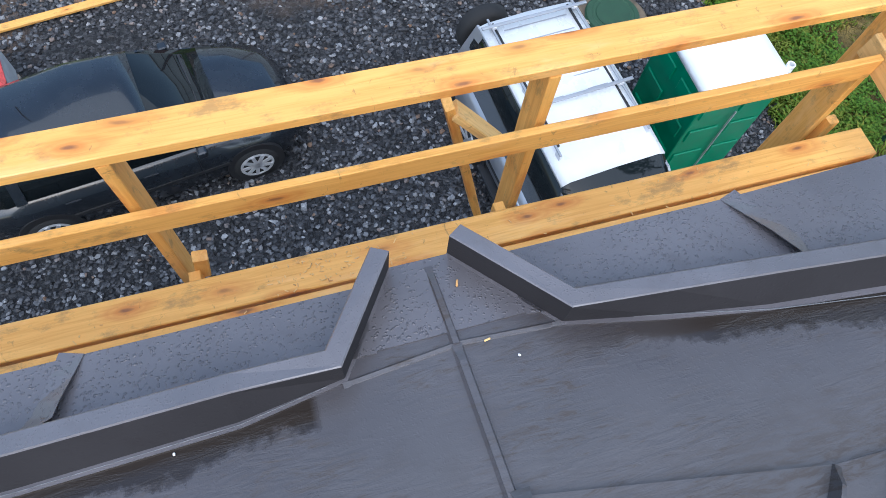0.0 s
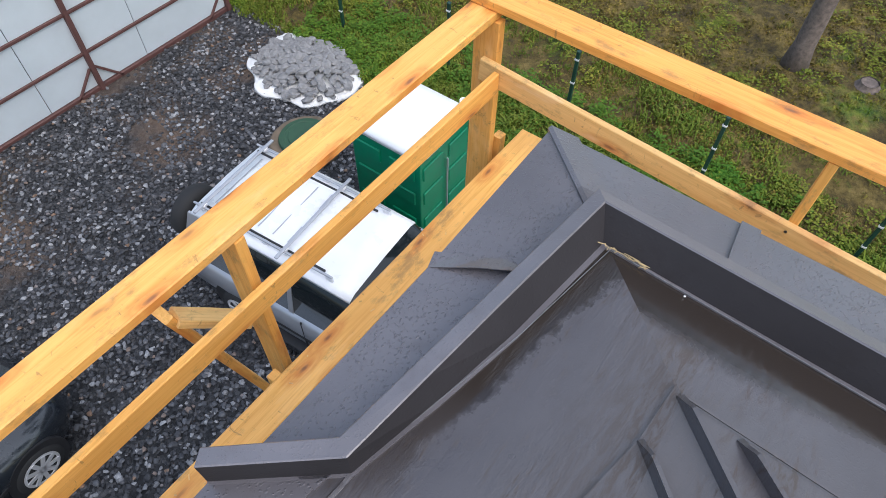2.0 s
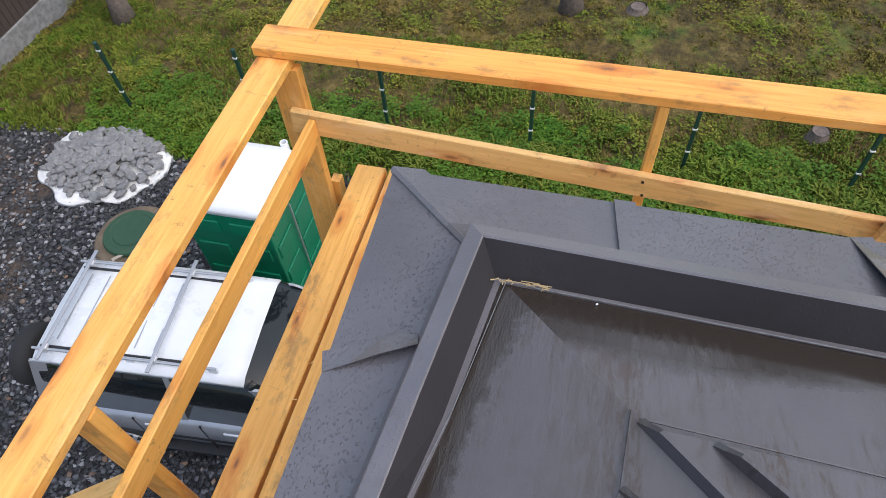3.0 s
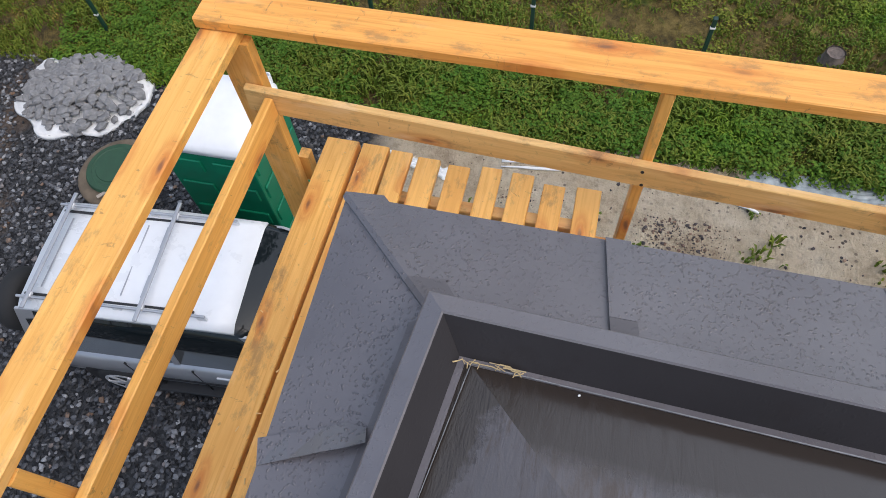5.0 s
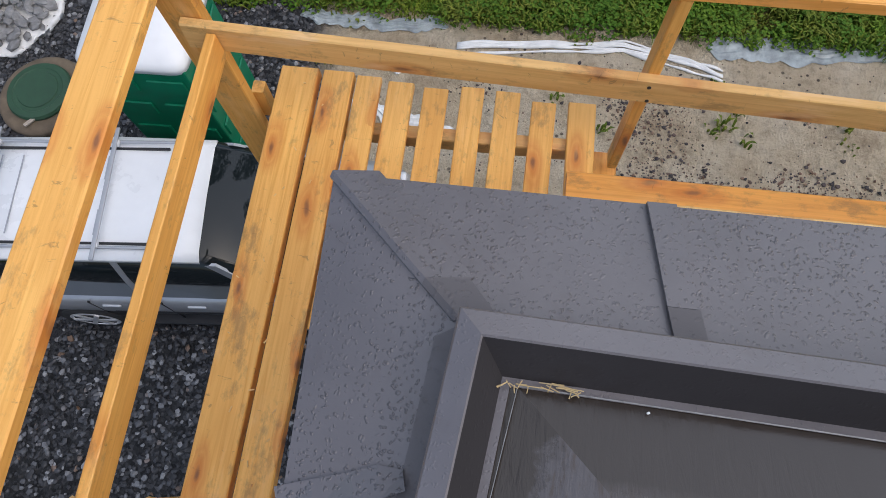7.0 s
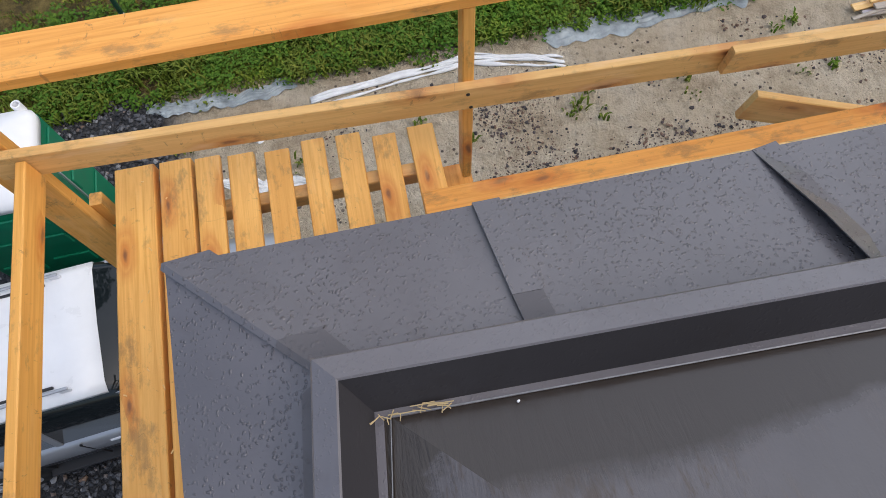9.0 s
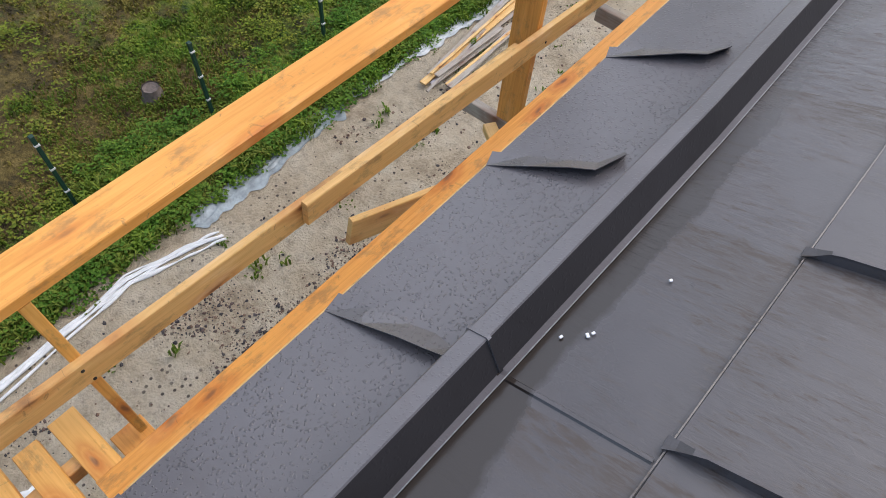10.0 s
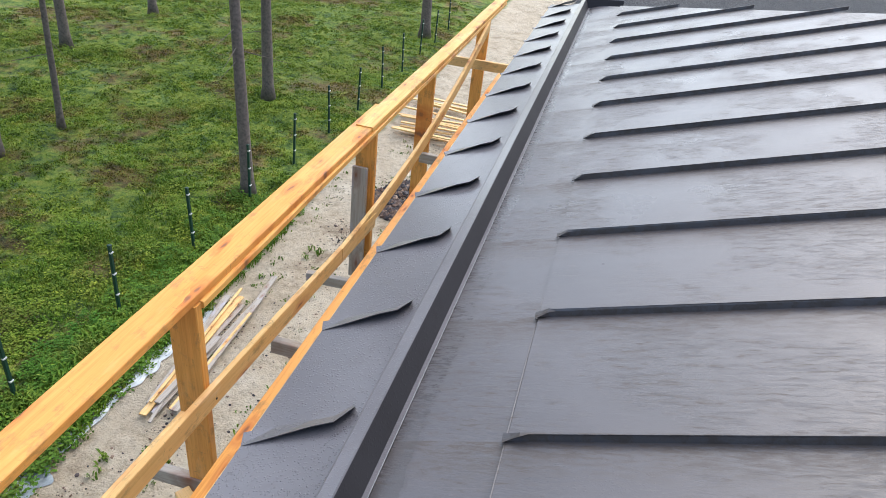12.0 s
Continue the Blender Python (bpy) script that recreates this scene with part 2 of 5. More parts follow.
BARK = plain("pine_bark", (0.15, 0.12, 0.105), 0.9, 0.0, 0.4, 14)
WALL_PAINT = plain("pale_render", (0.6, 0.58, 0.54), 0.9, 0.0, 0.08, 3)
STRAW = plain("dry_straw", (0.5, 0.38, 0.2), 0.8)
DARK_CLAD = plain("dark_brown_cladding", (0.06, 0.045, 0.04), 0.7)
GLASS, nt, b = material("car_glass", 0.03)
b.inputs["Base Color"].default_value = (0.010, 0.014, 0.016, 1)
b.inputs["Specular IOR Level"].default_value = 0.4


def forest_tone(nt, w):
    """Mossy floor: green, yellow-green and brown patches at two scales."""
    broad = noise_tex(nt, w, 0.55, 8, 0.68)
    small = noise_tex(nt, w, 2.6, 6, 0.7)
    tiny = noise_tex(nt, w, 9.0, 5, 0.7)
    small = calc(nt, "MULTIPLY_ADD", calc(nt, "SUBTRACT", tiny, 0.5), 0.55, small)
    green = ramp(nt, small, [(0.30, (0.018, 0.050, 0.006)), (0.42, (0.075, 0.145, 0.012)), (0.54, (0.17, 0.25, 0.020)), (0.70, (0.30, 0.32, 0.045))])
    brown = ramp(nt, small, [(0.3, (0.050, 0.028, 0.010)), (0.5, (0.15, 0.085, 0.026)), (0.7, (0.29, 0.19, 0.065))])
    # towards the yard: bare soil and litter, with darker exposure put into the colour
    sep = nt.nodes.new("ShaderNodeSeparateXYZ")
    nt.links.new(w, sep.inputs[0])
    rng_y = node(nt, "ShaderNodeMapRange")
    rng_y.inputs["From Min"].default_value, rng_y.inputs["From Max"].default_value = -7.5, -2.5
    rng_y.inputs["To Max"].default_value = 0.16
    nt.links.new(sep.outputs[1], rng_y.inputs["Value"])
    more = node(nt, "ShaderNodeMath")
    more.operation = "ADD"
    nt.links.new(broad, more.inputs[0])
    nt.links.new(rng_y.outputs[0], more.inputs[1])
    return mix(nt, ramp(nt, more.outputs[0], [(0.50, 0.0), (0.61, 0.85)]), green, brown)


def leafy(name, a, c2, floor=0.0):
    m, nt, b = material(name, 0.75, 0.0, 0.25)
    g = nt.nodes.new("ShaderNodeNewGeometry")
    w = coords(nt, world_space=True)
    c = mix(nt, ramp(nt, noise_tex(nt, w, 0.5, 4), [(0.35, 0.0), (0.65, 1.0)]),
            ramp(nt, g.outputs["Random Per Island"], [(0.0, a), (1.0, c2)]), tuple(v * 1.5 for v in a))
    if floor:
        c = mix(nt, floor, c, mix(nt, 1.0, forest_tone(nt, w), ramp(nt, g.outputs["Random Per Island"], [(0.0, 0.75), (1.0, 1.45)]), "MULTIPLY"))
    nt.links.new(c, b.inputs["Base Color"])
    return m


LEAF = leafy("grass_blades", (0.060, 0.130, 0.009), (0.16, 0.22, 0.018), 0.35)
MOSS = leafy("moss_and_shrubs", (0.13, 0.20, 0.014), (0.30, 0.25, 0.035), 0.85)
WEED = leafy("weed_leaves", (0.030, 0.100, 0.006), (0.12, 0.23, 0.016), 0.15)
SHRUB = leafy("berry_shrub_leaves", (0.090, 0.150, 0.008), (0.27, 0.29, 0.022), 0.4)
NEEDLE = leafy("pine_needles", (0.03, 0.07, 0.02), (0.05, 0.09, 0.03))

PEBBLE, nt, b = material("crushed_stone", 0.5)
g = nt.nodes.new("ShaderNodeNewGeometry")
c = ramp(nt, g.outputs["Random Per Island"], [(0.0, (0.012, 0.013, 0.016)), (0.45, (0.045, 0.047, 0.054)), (0.78, (0.12, 0.125, 0.14)), (0.90, (0.38, 0.39, 0.41)), (0.955, (0.24, 0.24, 0.25)), (1.0, (0.22, 0.12, 0.06))])
nt.links.new(mix(nt, ramp(nt, noise_tex(nt, coords(nt, world_space=True), 30, 4), [(0.3, 0.0), (0.7, 0.5)]), c, (0.05, 0.05, 0.055)), b.inputs["Base Color"])


def ground_material():
    m, nt, b = material("building_site_ground", 0.9)
    w = coords(nt, world_space=True)
    sep = nt.nodes.new("ShaderNodeSeparateXYZ")
    nt.links.new(w, sep.inputs[0])
    wob = noise_tex(nt, w, 0.9, 5, 0.65)

    def edge(axis, at, soft, push):
        a = node(nt, "ShaderNodeMath")
        a.operation = "MULTIPLY_ADD"
        nt.links.new(wob, a.inputs[0])
        a.inputs[1].default_value = push
        nt.links.new(sep.outputs[axis], a.inputs[2])
        r = nt.nodes.new("ShaderNodeMapRange")
        nt.links.new(a.outputs[0], r.inputs["Value"])
        r.inputs["From Min"].default_value, r.inputs["From Max"].default_value = at - soft + push / 2, at + soft + push / 2
        return r.outputs[0]

    pale = ramp(nt, noise_tex(nt, w, 1.4, 6, 0.7), [(0.3, (0.40, 0.30, 0.20)), (0.46, (0.64, 0.53, 0.38)), (0.7, (0.76, 0.67, 0.53))])
    pale = mix(nt, span(nt, noise_tex(nt, w, 7.0, 6, 0.75), 0.48, 0.68, 0.0, 0.6), pale, (0.30, 0.22, 0.14))
    specks = ramp(nt, voronoi(nt, w, 9), [(0.16, 1.0), (0.24, 0.0)])
    where = ramp(nt, noise_tex(nt, w, 0.55, 3), [(0.5, 0.0), (0.6, 1.0)])
    pale = mix(nt, mix(nt, where, 0.0, specks), pale, (0.10, 0.075, 0.06))
    grit = ramp(nt, voronoi(nt, w, 24, "Color"), [(0.1, (0.012, 0.013, 0.016)), (0.6, (0.05, 0.052, 0.058)), (1.0, (0.14, 0.14, 0.15))])
    earth = ramp(nt, noise_tex(nt, w, 5, 8, 0.75), [(0.3, (0.13, 0.085, 0.06)), (0.7, (0.22, 0.16, 0.12))])
    turf = forest_tone(nt, w)
    bare = ramp(nt, noise_tex(nt, w, 0.23, 4, 0.6), [(0.56, 0.0), (0.66, 1.0)])
    grit = mix(nt, mix(nt, ramp(nt, noise_tex(nt, w, 0.5, 4), [(0.5, 0.0), (0.6, 0.9)]), 0.0, edge(1, 7.6, 0.3, 1.2)), grit, earth)
    c = mix(nt, edge(1, 2.6, 0.25, 0.8), mix(nt, edge(0, 2.4, 0.3, 0.8), grit, pale), grit)
    rim = mix(nt, edge(0, 0.2, 0.3, 1.0), edge(1, 9.0, 0.25, 1.0), 0.0)
    c = mix(nt, rim, c, mix(nt, ramp(nt, wob, [(0.45, 0.0), (0.55, 1.0)]), turf, earth))
    c = mix(nt, edge(0, 5.85, 0.12, 0.7), c, mix(nt, mix(nt, 0.5, 0.0, bare), turf, (0.15, 0.105, 0.05)))
    nt.links.new(c, b.inputs["Base Color"])
    h = mix(nt, 0.4, mix(nt, 0.5, noise_tex(nt, w, 2.8, 4, 0.6), noise_tex(nt, w, 7, 6, 0.7)), noise_tex(nt, w, 30, 4, 0.7))
    bump(nt, b, h, 1.0, 0.22)
    return m


GROUND = ground_material()


# ---- building helpers ----
def link(name, bm, mat, parent=None, label=""):
    me = bpy.data.meshes.new(name)
    bm.normal_update()
    bm.to_mesh(me)
    bm.free()
    if mat:
        me.materials.append(mat)
    ob = new(name, me)
    if parent:
        ob.parent = parent
    if label:
        ob["label"] = label
    return ob


part = link


def empty(name, m=None):
    ob = new(name)
    ob.empty_display_size = 0.1
    if m is not None:
        ob.matrix_basis = m
    return ob


def smooth(ob):
    for p in ob.data.polygons:
        p.use_smooth = True
    return ob


def box_bm(x0, x1, y0, y1, z0, z1, bevel=0.0, segs=1):
    bm = bmesh.new()
    bmesh.ops.create_cube(bm, size=1.0, matrix=Matrix.Translation(((x0 + x1) / 2, (y0 + y1) / 2, (z0 + z1) / 2)) @ Matrix.Diagonal((x1 - x0, y1 - y0, z1 - z0, 1)))
    if bevel:
        bmesh.ops.bevel(bm, geom=bm.edges[:], offset=bevel, segments=segs, affect="EDGES", profile=0.5)
    return bm


def prism(poly, zfun, down, up=0.0):
    """A flat piece over the plan polygon, its top on zfun(x, y) + up, its underside down metres lower."""
    bm = bmesh.new()
    top = [bm.verts.new((x, y, zfun(x, y) + up)) for x, y in poly]
    low = [bm.verts.new((x, y, zfun(x, y) + up - down)) for x, y in poly]
    bm.faces.new(top)
    bm.faces.new(low[::-1])
    n = len(poly)
    for i in range(n):
        bm.faces.new((top[i], low[i], low[(i + 1) % n], top[(i + 1) % n]))
    bmesh.ops.recalc_face_normals(bm, faces=bm.faces[:])
    return bm


def clip(poly, a, b, c):
    """The side a x + b y <= c of a plan polygon."""
    out = []
    for i, p in enumerate(poly):
        q = poly[(i + 1) % len(poly)]
        dp, dq = a * p[0] + b * p[1] - c, a * q[0] + b * q[1] - c
        if dp <= 0:
            out.append(p)
        if dp * dq < 0:
            k = dp / (dp - dq)
            out.append((p[0] + k * (q[0] - p[0]), p[1] + k * (q[1] - p[1])))
    return out


rng = random.Random(4)


def board(name, p0, p1, wide, thick, mat=PINE, parent=None, normal=(0, 0, 1), bow=0.0, label="", roughness=0.0015, sag=0.0):
    """A sawn board from p0 to p1 (ends of its upper face's middle line); wide across, thick along the normal."""
    p0, p1 = Vector(p0), Vector(p1)
    ax = (p1 - p0).normalized()
    nz = Vector(normal)
    nz = (nz - ax * nz.dot(ax)).normalized()
    ny = nz.cross(ax)
    length = (p1 - p0).length
    bm = bmesh.new()
    n = max(2, min(14, int(length / 0.35)))
    rings = []
    c = min(0.004, thick * 0.12)
    prof = [(-wide / 2 + c, 0), (wide / 2 - c, 0), (wide / 2, -c), (wide / 2, -thick + c), (wide / 2 - c, -thick), (-wide / 2 + c, -thick), (-wide / 2, -thick + c), (-wide / 2, -c)]
    for i in range(n + 1):
        k = i / n
        dz = bow * 4 * k * (1 - k)
        jy = rng.uniform(-1, 1) * roughness - sag * 4 * k * (1 - k)
        rings.append([bm.verts.new((k * length, y + jy + rng.uniform(-1, 1) * roughness * 0.5, z + dz)) for y, z in prof])
    for a, b2 in zip(rings, rings[1:]):
        for j in range(8):
            bm.faces.new((a[j], a[(j + 1) % 8], b2[(j + 1) % 8], b2[j]))
    bm.faces.new(rings[0][::-1])
    bm.faces.new(rings[-1])
    bmesh.ops.recalc_face_normals(bm, faces=bm.faces[:])
    ob = link(name, bm, mat, parent, label)
    ob.matrix_basis = Matrix(((ax.x, ny.x, nz.x, p0.x), (ax.y, ny.y, nz.y, p0.y), (ax.z, ny.z, nz.z, p0.z), (0, 0, 0, 1)))
    return ob


def lathe(profile, axis="z", n=24):
    bm = bmesh.new()
    rings = []
    for r, h in profile:
        ring = []
        for i in range(n):
            a = 2 * math.pi * i / n
            p = (r * math.cos(a), r * math.sin(a), h)
            ring.append(bm.verts.new(p if axis == "z" else (p[0], p[2], p[1])))
        rings.append(ring)
    for a, b2 in zip(rings, rings[1:]):
        for i in range(n):
            bm.faces.new((a[i], a[(i + 1) % n], b2[(i + 1) % n], b2[i]))
    bm.faces.new(rings[0][::-1])
    bm.faces.new(rings[-1])
    bmesh.ops.recalc_face_normals(bm, faces=bm.faces[:])
    return bm


def many(name, verts, faces, mat):
    me = bpy.data.meshes.new(name)
    me.from_pydata(verts, [], faces)
    me.materials.append(mat)
    return new(name, me)


# ---- ground ----
def ground_height(x, y):
    h = G + 0.05 * noise.noise((x * 0.3, y * 0.3, 0)) + 0.02 * noise.noise((x * 1.3, y * 1.3, 3))
    if x > 5.6:
        k = min(1, (x - 5.6) / 2.0)
        h += k * (0.16 * noise.noise((x * 0.25, y * 0.25, 7)) + 0.15 * noise.noise((x * 0.95, y * 0.95, 9)))
    return h


def spaced(lo, hi, step, far):
    a = list(np.arange(lo, hi, step))
    s, v, w, left, right = step, hi, lo, [], []
    while v < far:
        s *= 1.5
        v += s
        w -= s
        right.append(v)
        left.append(w)
    return left[::-1] + a + [hi] + right


def build_ground():
    xs, ys = spaced(-9, 22, 0.4, 1500), spaced(-34, 14, 0.4, 1500)
    verts = [(x, y, ground_height(x, y) if abs(x) < 60 and abs(y) < 80 else G) for y in ys for x in xs]
    w = len(xs)
    faces = [(j * w + i, j * w + i + 1, (j + 1) * w + i + 1, (j + 1) * w + i) for j in range(len(ys) - 1) for i in range(w - 1)]
    ob = smooth(many("ground", verts, faces, GROUND))
    tagged(ob, "building site ground of gravel, sand and rough grass", "ground", kind="structure")


build_ground()

ICO_V = []
for z1, r1, off in ((1, 0, 0), (0.447, 0.894, 0), (-0.447, 0.894, 36), (-1, 0, 0)):
    for i in range(5 if r1 else 1):
        ICO_V.append((r1 * math.cos(radians(72 * i + off)), r1 * math.sin(radians(72 * i + off)), z1))
ICO_F = [(0, 1 + i, 1 + (i + 1) % 5) for i in range(5)] + [(1 + i, 6 + i, 1 + (i + 1) % 5) for i in range(5)] + [(1 + (i + 1) % 5, 6 + i, 6 + (i + 1) % 5) for i in range(5)] + [(11, 6 + (i + 1) % 5, 6 + i) for i in range(5)]


def pebbles(name, spots, size, mat, rs, flat=0.6):
    base, faces0 = np.array(ICO_V), np.array(ICO_F)
    vs, fs = [], []
    for k, (x, y) in enumerate(spots):
        s = size * rs.uniform(0.55, 1.35)
        a = rs.uniform(0, 6.28)
        v = base * (1 + rs.uniform(-0.42, 0.36, (12, 1))) * np.array([s, s * rs.uniform(0.6, 1.0), s * flat])
        ca, sa = math.cos(a), math.sin(a)
        v = np.column_stack((v[:, 0] * ca - v[:, 1] * sa + x, v[:, 0] * sa + v[:, 1] * ca + y, v[:, 2] + ground_height(x, y) + s * flat * rs.uniform(0.1, 0.8)))
        vs.append(v)
        fs.append(faces0 + 12 * k)
    return many(name, np.concatenate(vs).tolist(), np.concatenate(fs).tolist(), mat)


rs = np.random.RandomState(3)
spots = []
while len(spots) < 34000:
    x, y = rs.uniform(-7.5, 5.9), rs.uniform(0.3, 10.0)
    edge_y = 2.6 + 0.8 * noise.noise((x * 0.8, y * 0.8, 2))
    thin = noise.noise((x * 0.5, y * 0.5, 11)) > 0.12 and y > 7.3
    if y > edge_y - (2.5 if x < 2.3 else 0) and not (thin and rs.uniform() < 0.85):
        spots.append((x, y))
tagged(pebbles("gravel", spots, 0.034, PEBBLE, rs), "loose dark grey crushed stone on the yard", "gravel", kind="stuff")


def blades(name, n, area, height, mat, rs, keep=lambda x, y: True, per=5, wide=0.012):
    vs, fs = [], []
    k = 0
    while k < n:
        x, y = rs.uniform(area[0], area[1]), rs.uniform(area[2], area[3])
        if not keep(x, y):
            continue
        z = ground_height(x, y)
        tall = height * rs.uniform(0.5, 1.4) * (0.6 + 0.9 * abs(noise.noise((x * 0.7, y * 0.7, 5))))
        for _ in range(per):
            a, lean = rs.uniform(0, 6.28), rs.uniform(0.2, 0.9) * tall
            bx, by = x + rs.normal(0, 0.05), y + rs.normal(0, 0.05)
            px, py = -math.sin(a) * wide, math.cos(a) * wide
            q = len(vs)
            mx, my = bx + math.cos(a) * lean * 0.45, by + math.sin(a) * lean * 0.45
            vs += [(bx - px, by - py, z - 0.01), (bx + px, by + py, z - 0.01), (mx + px * 1.5, my + py * 1.5, z + tall * 0.7), (mx - px * 1.5, my - py * 1.5, z + tall * 0.7),
                   (bx + math.cos(a) * lean, by + math.sin(a) * lean, z + tall * 0.8)]
            fs += [(q, q + 1, q + 2, q + 3), (q + 3, q + 2, q + 4)]
        k += 1
    return many(name, vs, fs, mat)


def lush(x, y):
    """How thickly things grow, 0 to 1."""
    v = 0.5 - 0.9 * noise.noise((x * 0.35, y * 0.35, 21)) - 0.7 * noise.noise((x * 1.5, y * 1.5, 4))
    return min(1.0, max(0.06, v))


tagged(blades("grass", 16000, (5.8, 9.5, -14, 10.5), 0.10, LEAF, rs, lambda x, y: rs.uniform() < lush(x, y) * (1 if x < 7.5 else 0.4), 6, 0.008), "rough green grass and low weeds", "grass", kind="stuff")
tagged(blades("undergrowth", 62000, (6.6, 24, -40, 11), 0.06, MOSS, rs, lambda x, y: rs.uniform() < lush(x, y) * (0.6 if y < -22 or y > -4 else 1), 5, 0.012), "low forest undergrowth of berry shrubs and moss", "undergrowth", kind="stuff")
tagged(blades("tall_weeds", 2200, (5.7, 7.0, -13, 7), 0.26, LEAF, rs, lambda x, y: rs.uniform() < 0.5 + 1.6 * noise.noise((x, y * 0.8, 31)), 8, 0.009), "tall green weeds along the fence", "weeds", kind="stuff")



def tufts(name, n, area, reach, tall, leaves, size, mat, rs, keep):
    """Low leafy plants: small pointed leaves on a dome round each foot."""
    vs, fs = [], []
    k = 0
    while k < n:
        x, y = rs.uniform(area[0], area[1]), rs.uniform(area[2], area[3])
        if not keep(x, y):
            continue
        k += 1
        z0 = ground_height(x, y)
        big = rs.uniform(0.5, 1.35)
        for _ in range(int(leaves * big)):
            a, d = rs.uniform(0, 6.28), math.sqrt(rs.uniform()) * reach * big
            px, py = x + d * math.cos(a), y + d * math.sin(a)
            pz = z0 + tall * big * (1 - (d / (reach * big)) ** 2) * rs.uniform(0.35, 1.0) + 0.01
            b2, tip = rs.uniform(0, 6.28), rs.uniform(-0.5, 0.6)
            L = size * rs.uniform(0.6, 1.4)
            ux, uy, uz = math.cos(b2) * L, math.sin(b2) * L, tip * L
            sx, sy = -math.sin(b2) * L * 0.34, math.cos(b2) * L * 0.34
            q = len(vs)
            vs += [(px, py, pz), (px + ux * 0.5 + sx, py + uy * 0.5 + sy, pz + uz * 0.7), (px + ux, py + uy, pz + uz * 0.6), (px + ux * 0.5 - sx, py + uy * 0.5 - sy, pz + uz * 0.7)]
            fs.append((q, q + 1, q + 2, q + 3))
    return many(name, vs, fs, mat)


tagged(tufts("fence_weeds", 1500, (5.75, 7.6, -14, 8.5), 0.15, 0.22, 42, 0.055, WEED, rs, lambda x, y: rs.uniform() < (0.75 + 1.3 * noise.noise((x * 0.9, y * 0.9, 71))) * (1 if x < 6.9 else 0.45)), "lush green leafy weeds along the fence", "weeds", kind="stuff")
tagged(tufts("berry_shrubs", 3000, (7.2, 22, -36, 11), 0.24, 0.17, 52, 0.052, SHRUB, rs, lambda x, y: rs.uniform() < 0.32 + 1.7 * noise.noise((x * 0.55, y * 0.55, 83))), "low clumps of green berry shrubs in the forest", "shrubs", kind="stuff")

DEBRIS, nt, b = material("dark_stone_chips", 0.7)
g = nt.nodes.new("ShaderNodeNewGeometry")
nt.links.new(ramp(nt, g.outputs["Random Per Island"], [(0.0, (0.02, 0.018, 0.022)), (0.4, (0.07, 0.055, 0.055)), (0.75, (0.16, 0.09, 0.06)), (1.0, (0.28, 0.19, 0.13))]), b.inputs["Base Color"])
spots = []
while len(spots) < 5000:
    x, y = rs.uniform(3.0, 5.4), rs.uniform(-14, 1.5)
    dense = noise.noise((x * 0.8, y * 0.6, 41)) + (0.25 if -5 < y < -1.2 and x < 4.8 else -0.12)
    if rs.uniform() < max(0.02, dense * 1.6):
        spots.append((x, y))
tagged(pebbles("stone_chips", spots[:1200], 0.024, DEBRIS, rs), "dark stone chips and bark strewn over the sand", "stone chips", kind="stuff")
tagged(pebbles("small_chips", spots[1200:], 0.011, DEBRIS, rs), "fine dark grit and bark crumbs on the sand", "stone chips", kind="stuff")
heap_spots = [(3.75 + 0.75 * math.sqrt(rs.uniform()) * math.cos(q), -15.5 + 1.1 * math.sqrt(rs.uniform()) * math.sin(q)) for q in rs.uniform(0, 6.28, 900)]
tagged(pebbles("rubble", heap_spots, 0.075, DEBRIS, rs, 0.9), "heap of dark reddish rubble on the sand", "rubble", kind="stuff")
tagged(blades("sparse_grass", 120, (3.4, 5.8, -20, -7), 0.06, LEAF, rs, lambda x, y: noise.noise((x * 1.3, y * 0.9, 57)) > 0.0, 7, 0.010), "thin grass sprouting in the sand", "grass", kind="stuff")
tagged(blades("sand_weeds", 36, (4.2, 5.8, -16, 3), 0.16, LEAF, rs, lambda x, y: noise.noise((x * 1.5, y * 1.2, 51)) > 0.15, 9, 0.012), "small green weeds sprouting in the sand", "weeds", kind="stuff")

tagged(blades("fence_grass", 900, (-8, 0.2, 9.0, 9.95), 0.16, LEAF, rs, lambda x, y: noise.noise((x, y, 61)) > -0.1, 6, 0.014), "grass and weeds at the foot of the sheet-metal fence", "grass", kind="stuff")

# ---- house and roof ----
SLOPE, EAVE, LEFT, BACK = 0.305, 0.258, -7.2, -8.75
FRONT = 0.240     # front eave line of the apron sheets
RIDGE = (LEFT + EAVE) / 2


def roof_z(x, y):
    """The hipped roof's surface."""
    return -0.098 - SLOPE * max(x, y, LEFT + EAVE - x if x < RIDGE else -99, BACK + EAVE - y)


def on_front(x, y):
    return -0.098 - SLOPE * y


def on_side(x, y):
    return -0.098 - SLOPE * x


def build_house():
    house = empty("house", pose(0, 0, 0))
    tagged(house, "pale rendered two-storey house under the sheet-metal roof", "house", kind="structure")
    bm = box_bm(LEFT + 0.5, EAVE - 0.5, BACK + 0.5, EAVE - 0.5, G - 0.2, -0.30)
    part("wall", bm, WALL_PAINT, house)
    bm = box_bm(LEFT + 0.02, EAVE - 0.02, BACK + 0.02, FRONT - 0.02, -0.30, -0.265)
    part("soffit", bm, PINE_EDGE, house, "pale board soffit under the eaves")
    for nm, a in (("fascia", (LEFT + 0.02, EAVE - 0.05, FRONT - 0.045, FRONT - 0.02)), ("fascia", (EAVE - 0.045, EAVE - 0.02, BACK + 0.02, EAVE - 0.05))):
        part(nm, box_bm(*a, -0.262, -0.2), PINE_EDGE, house, "pale pine fascia board")


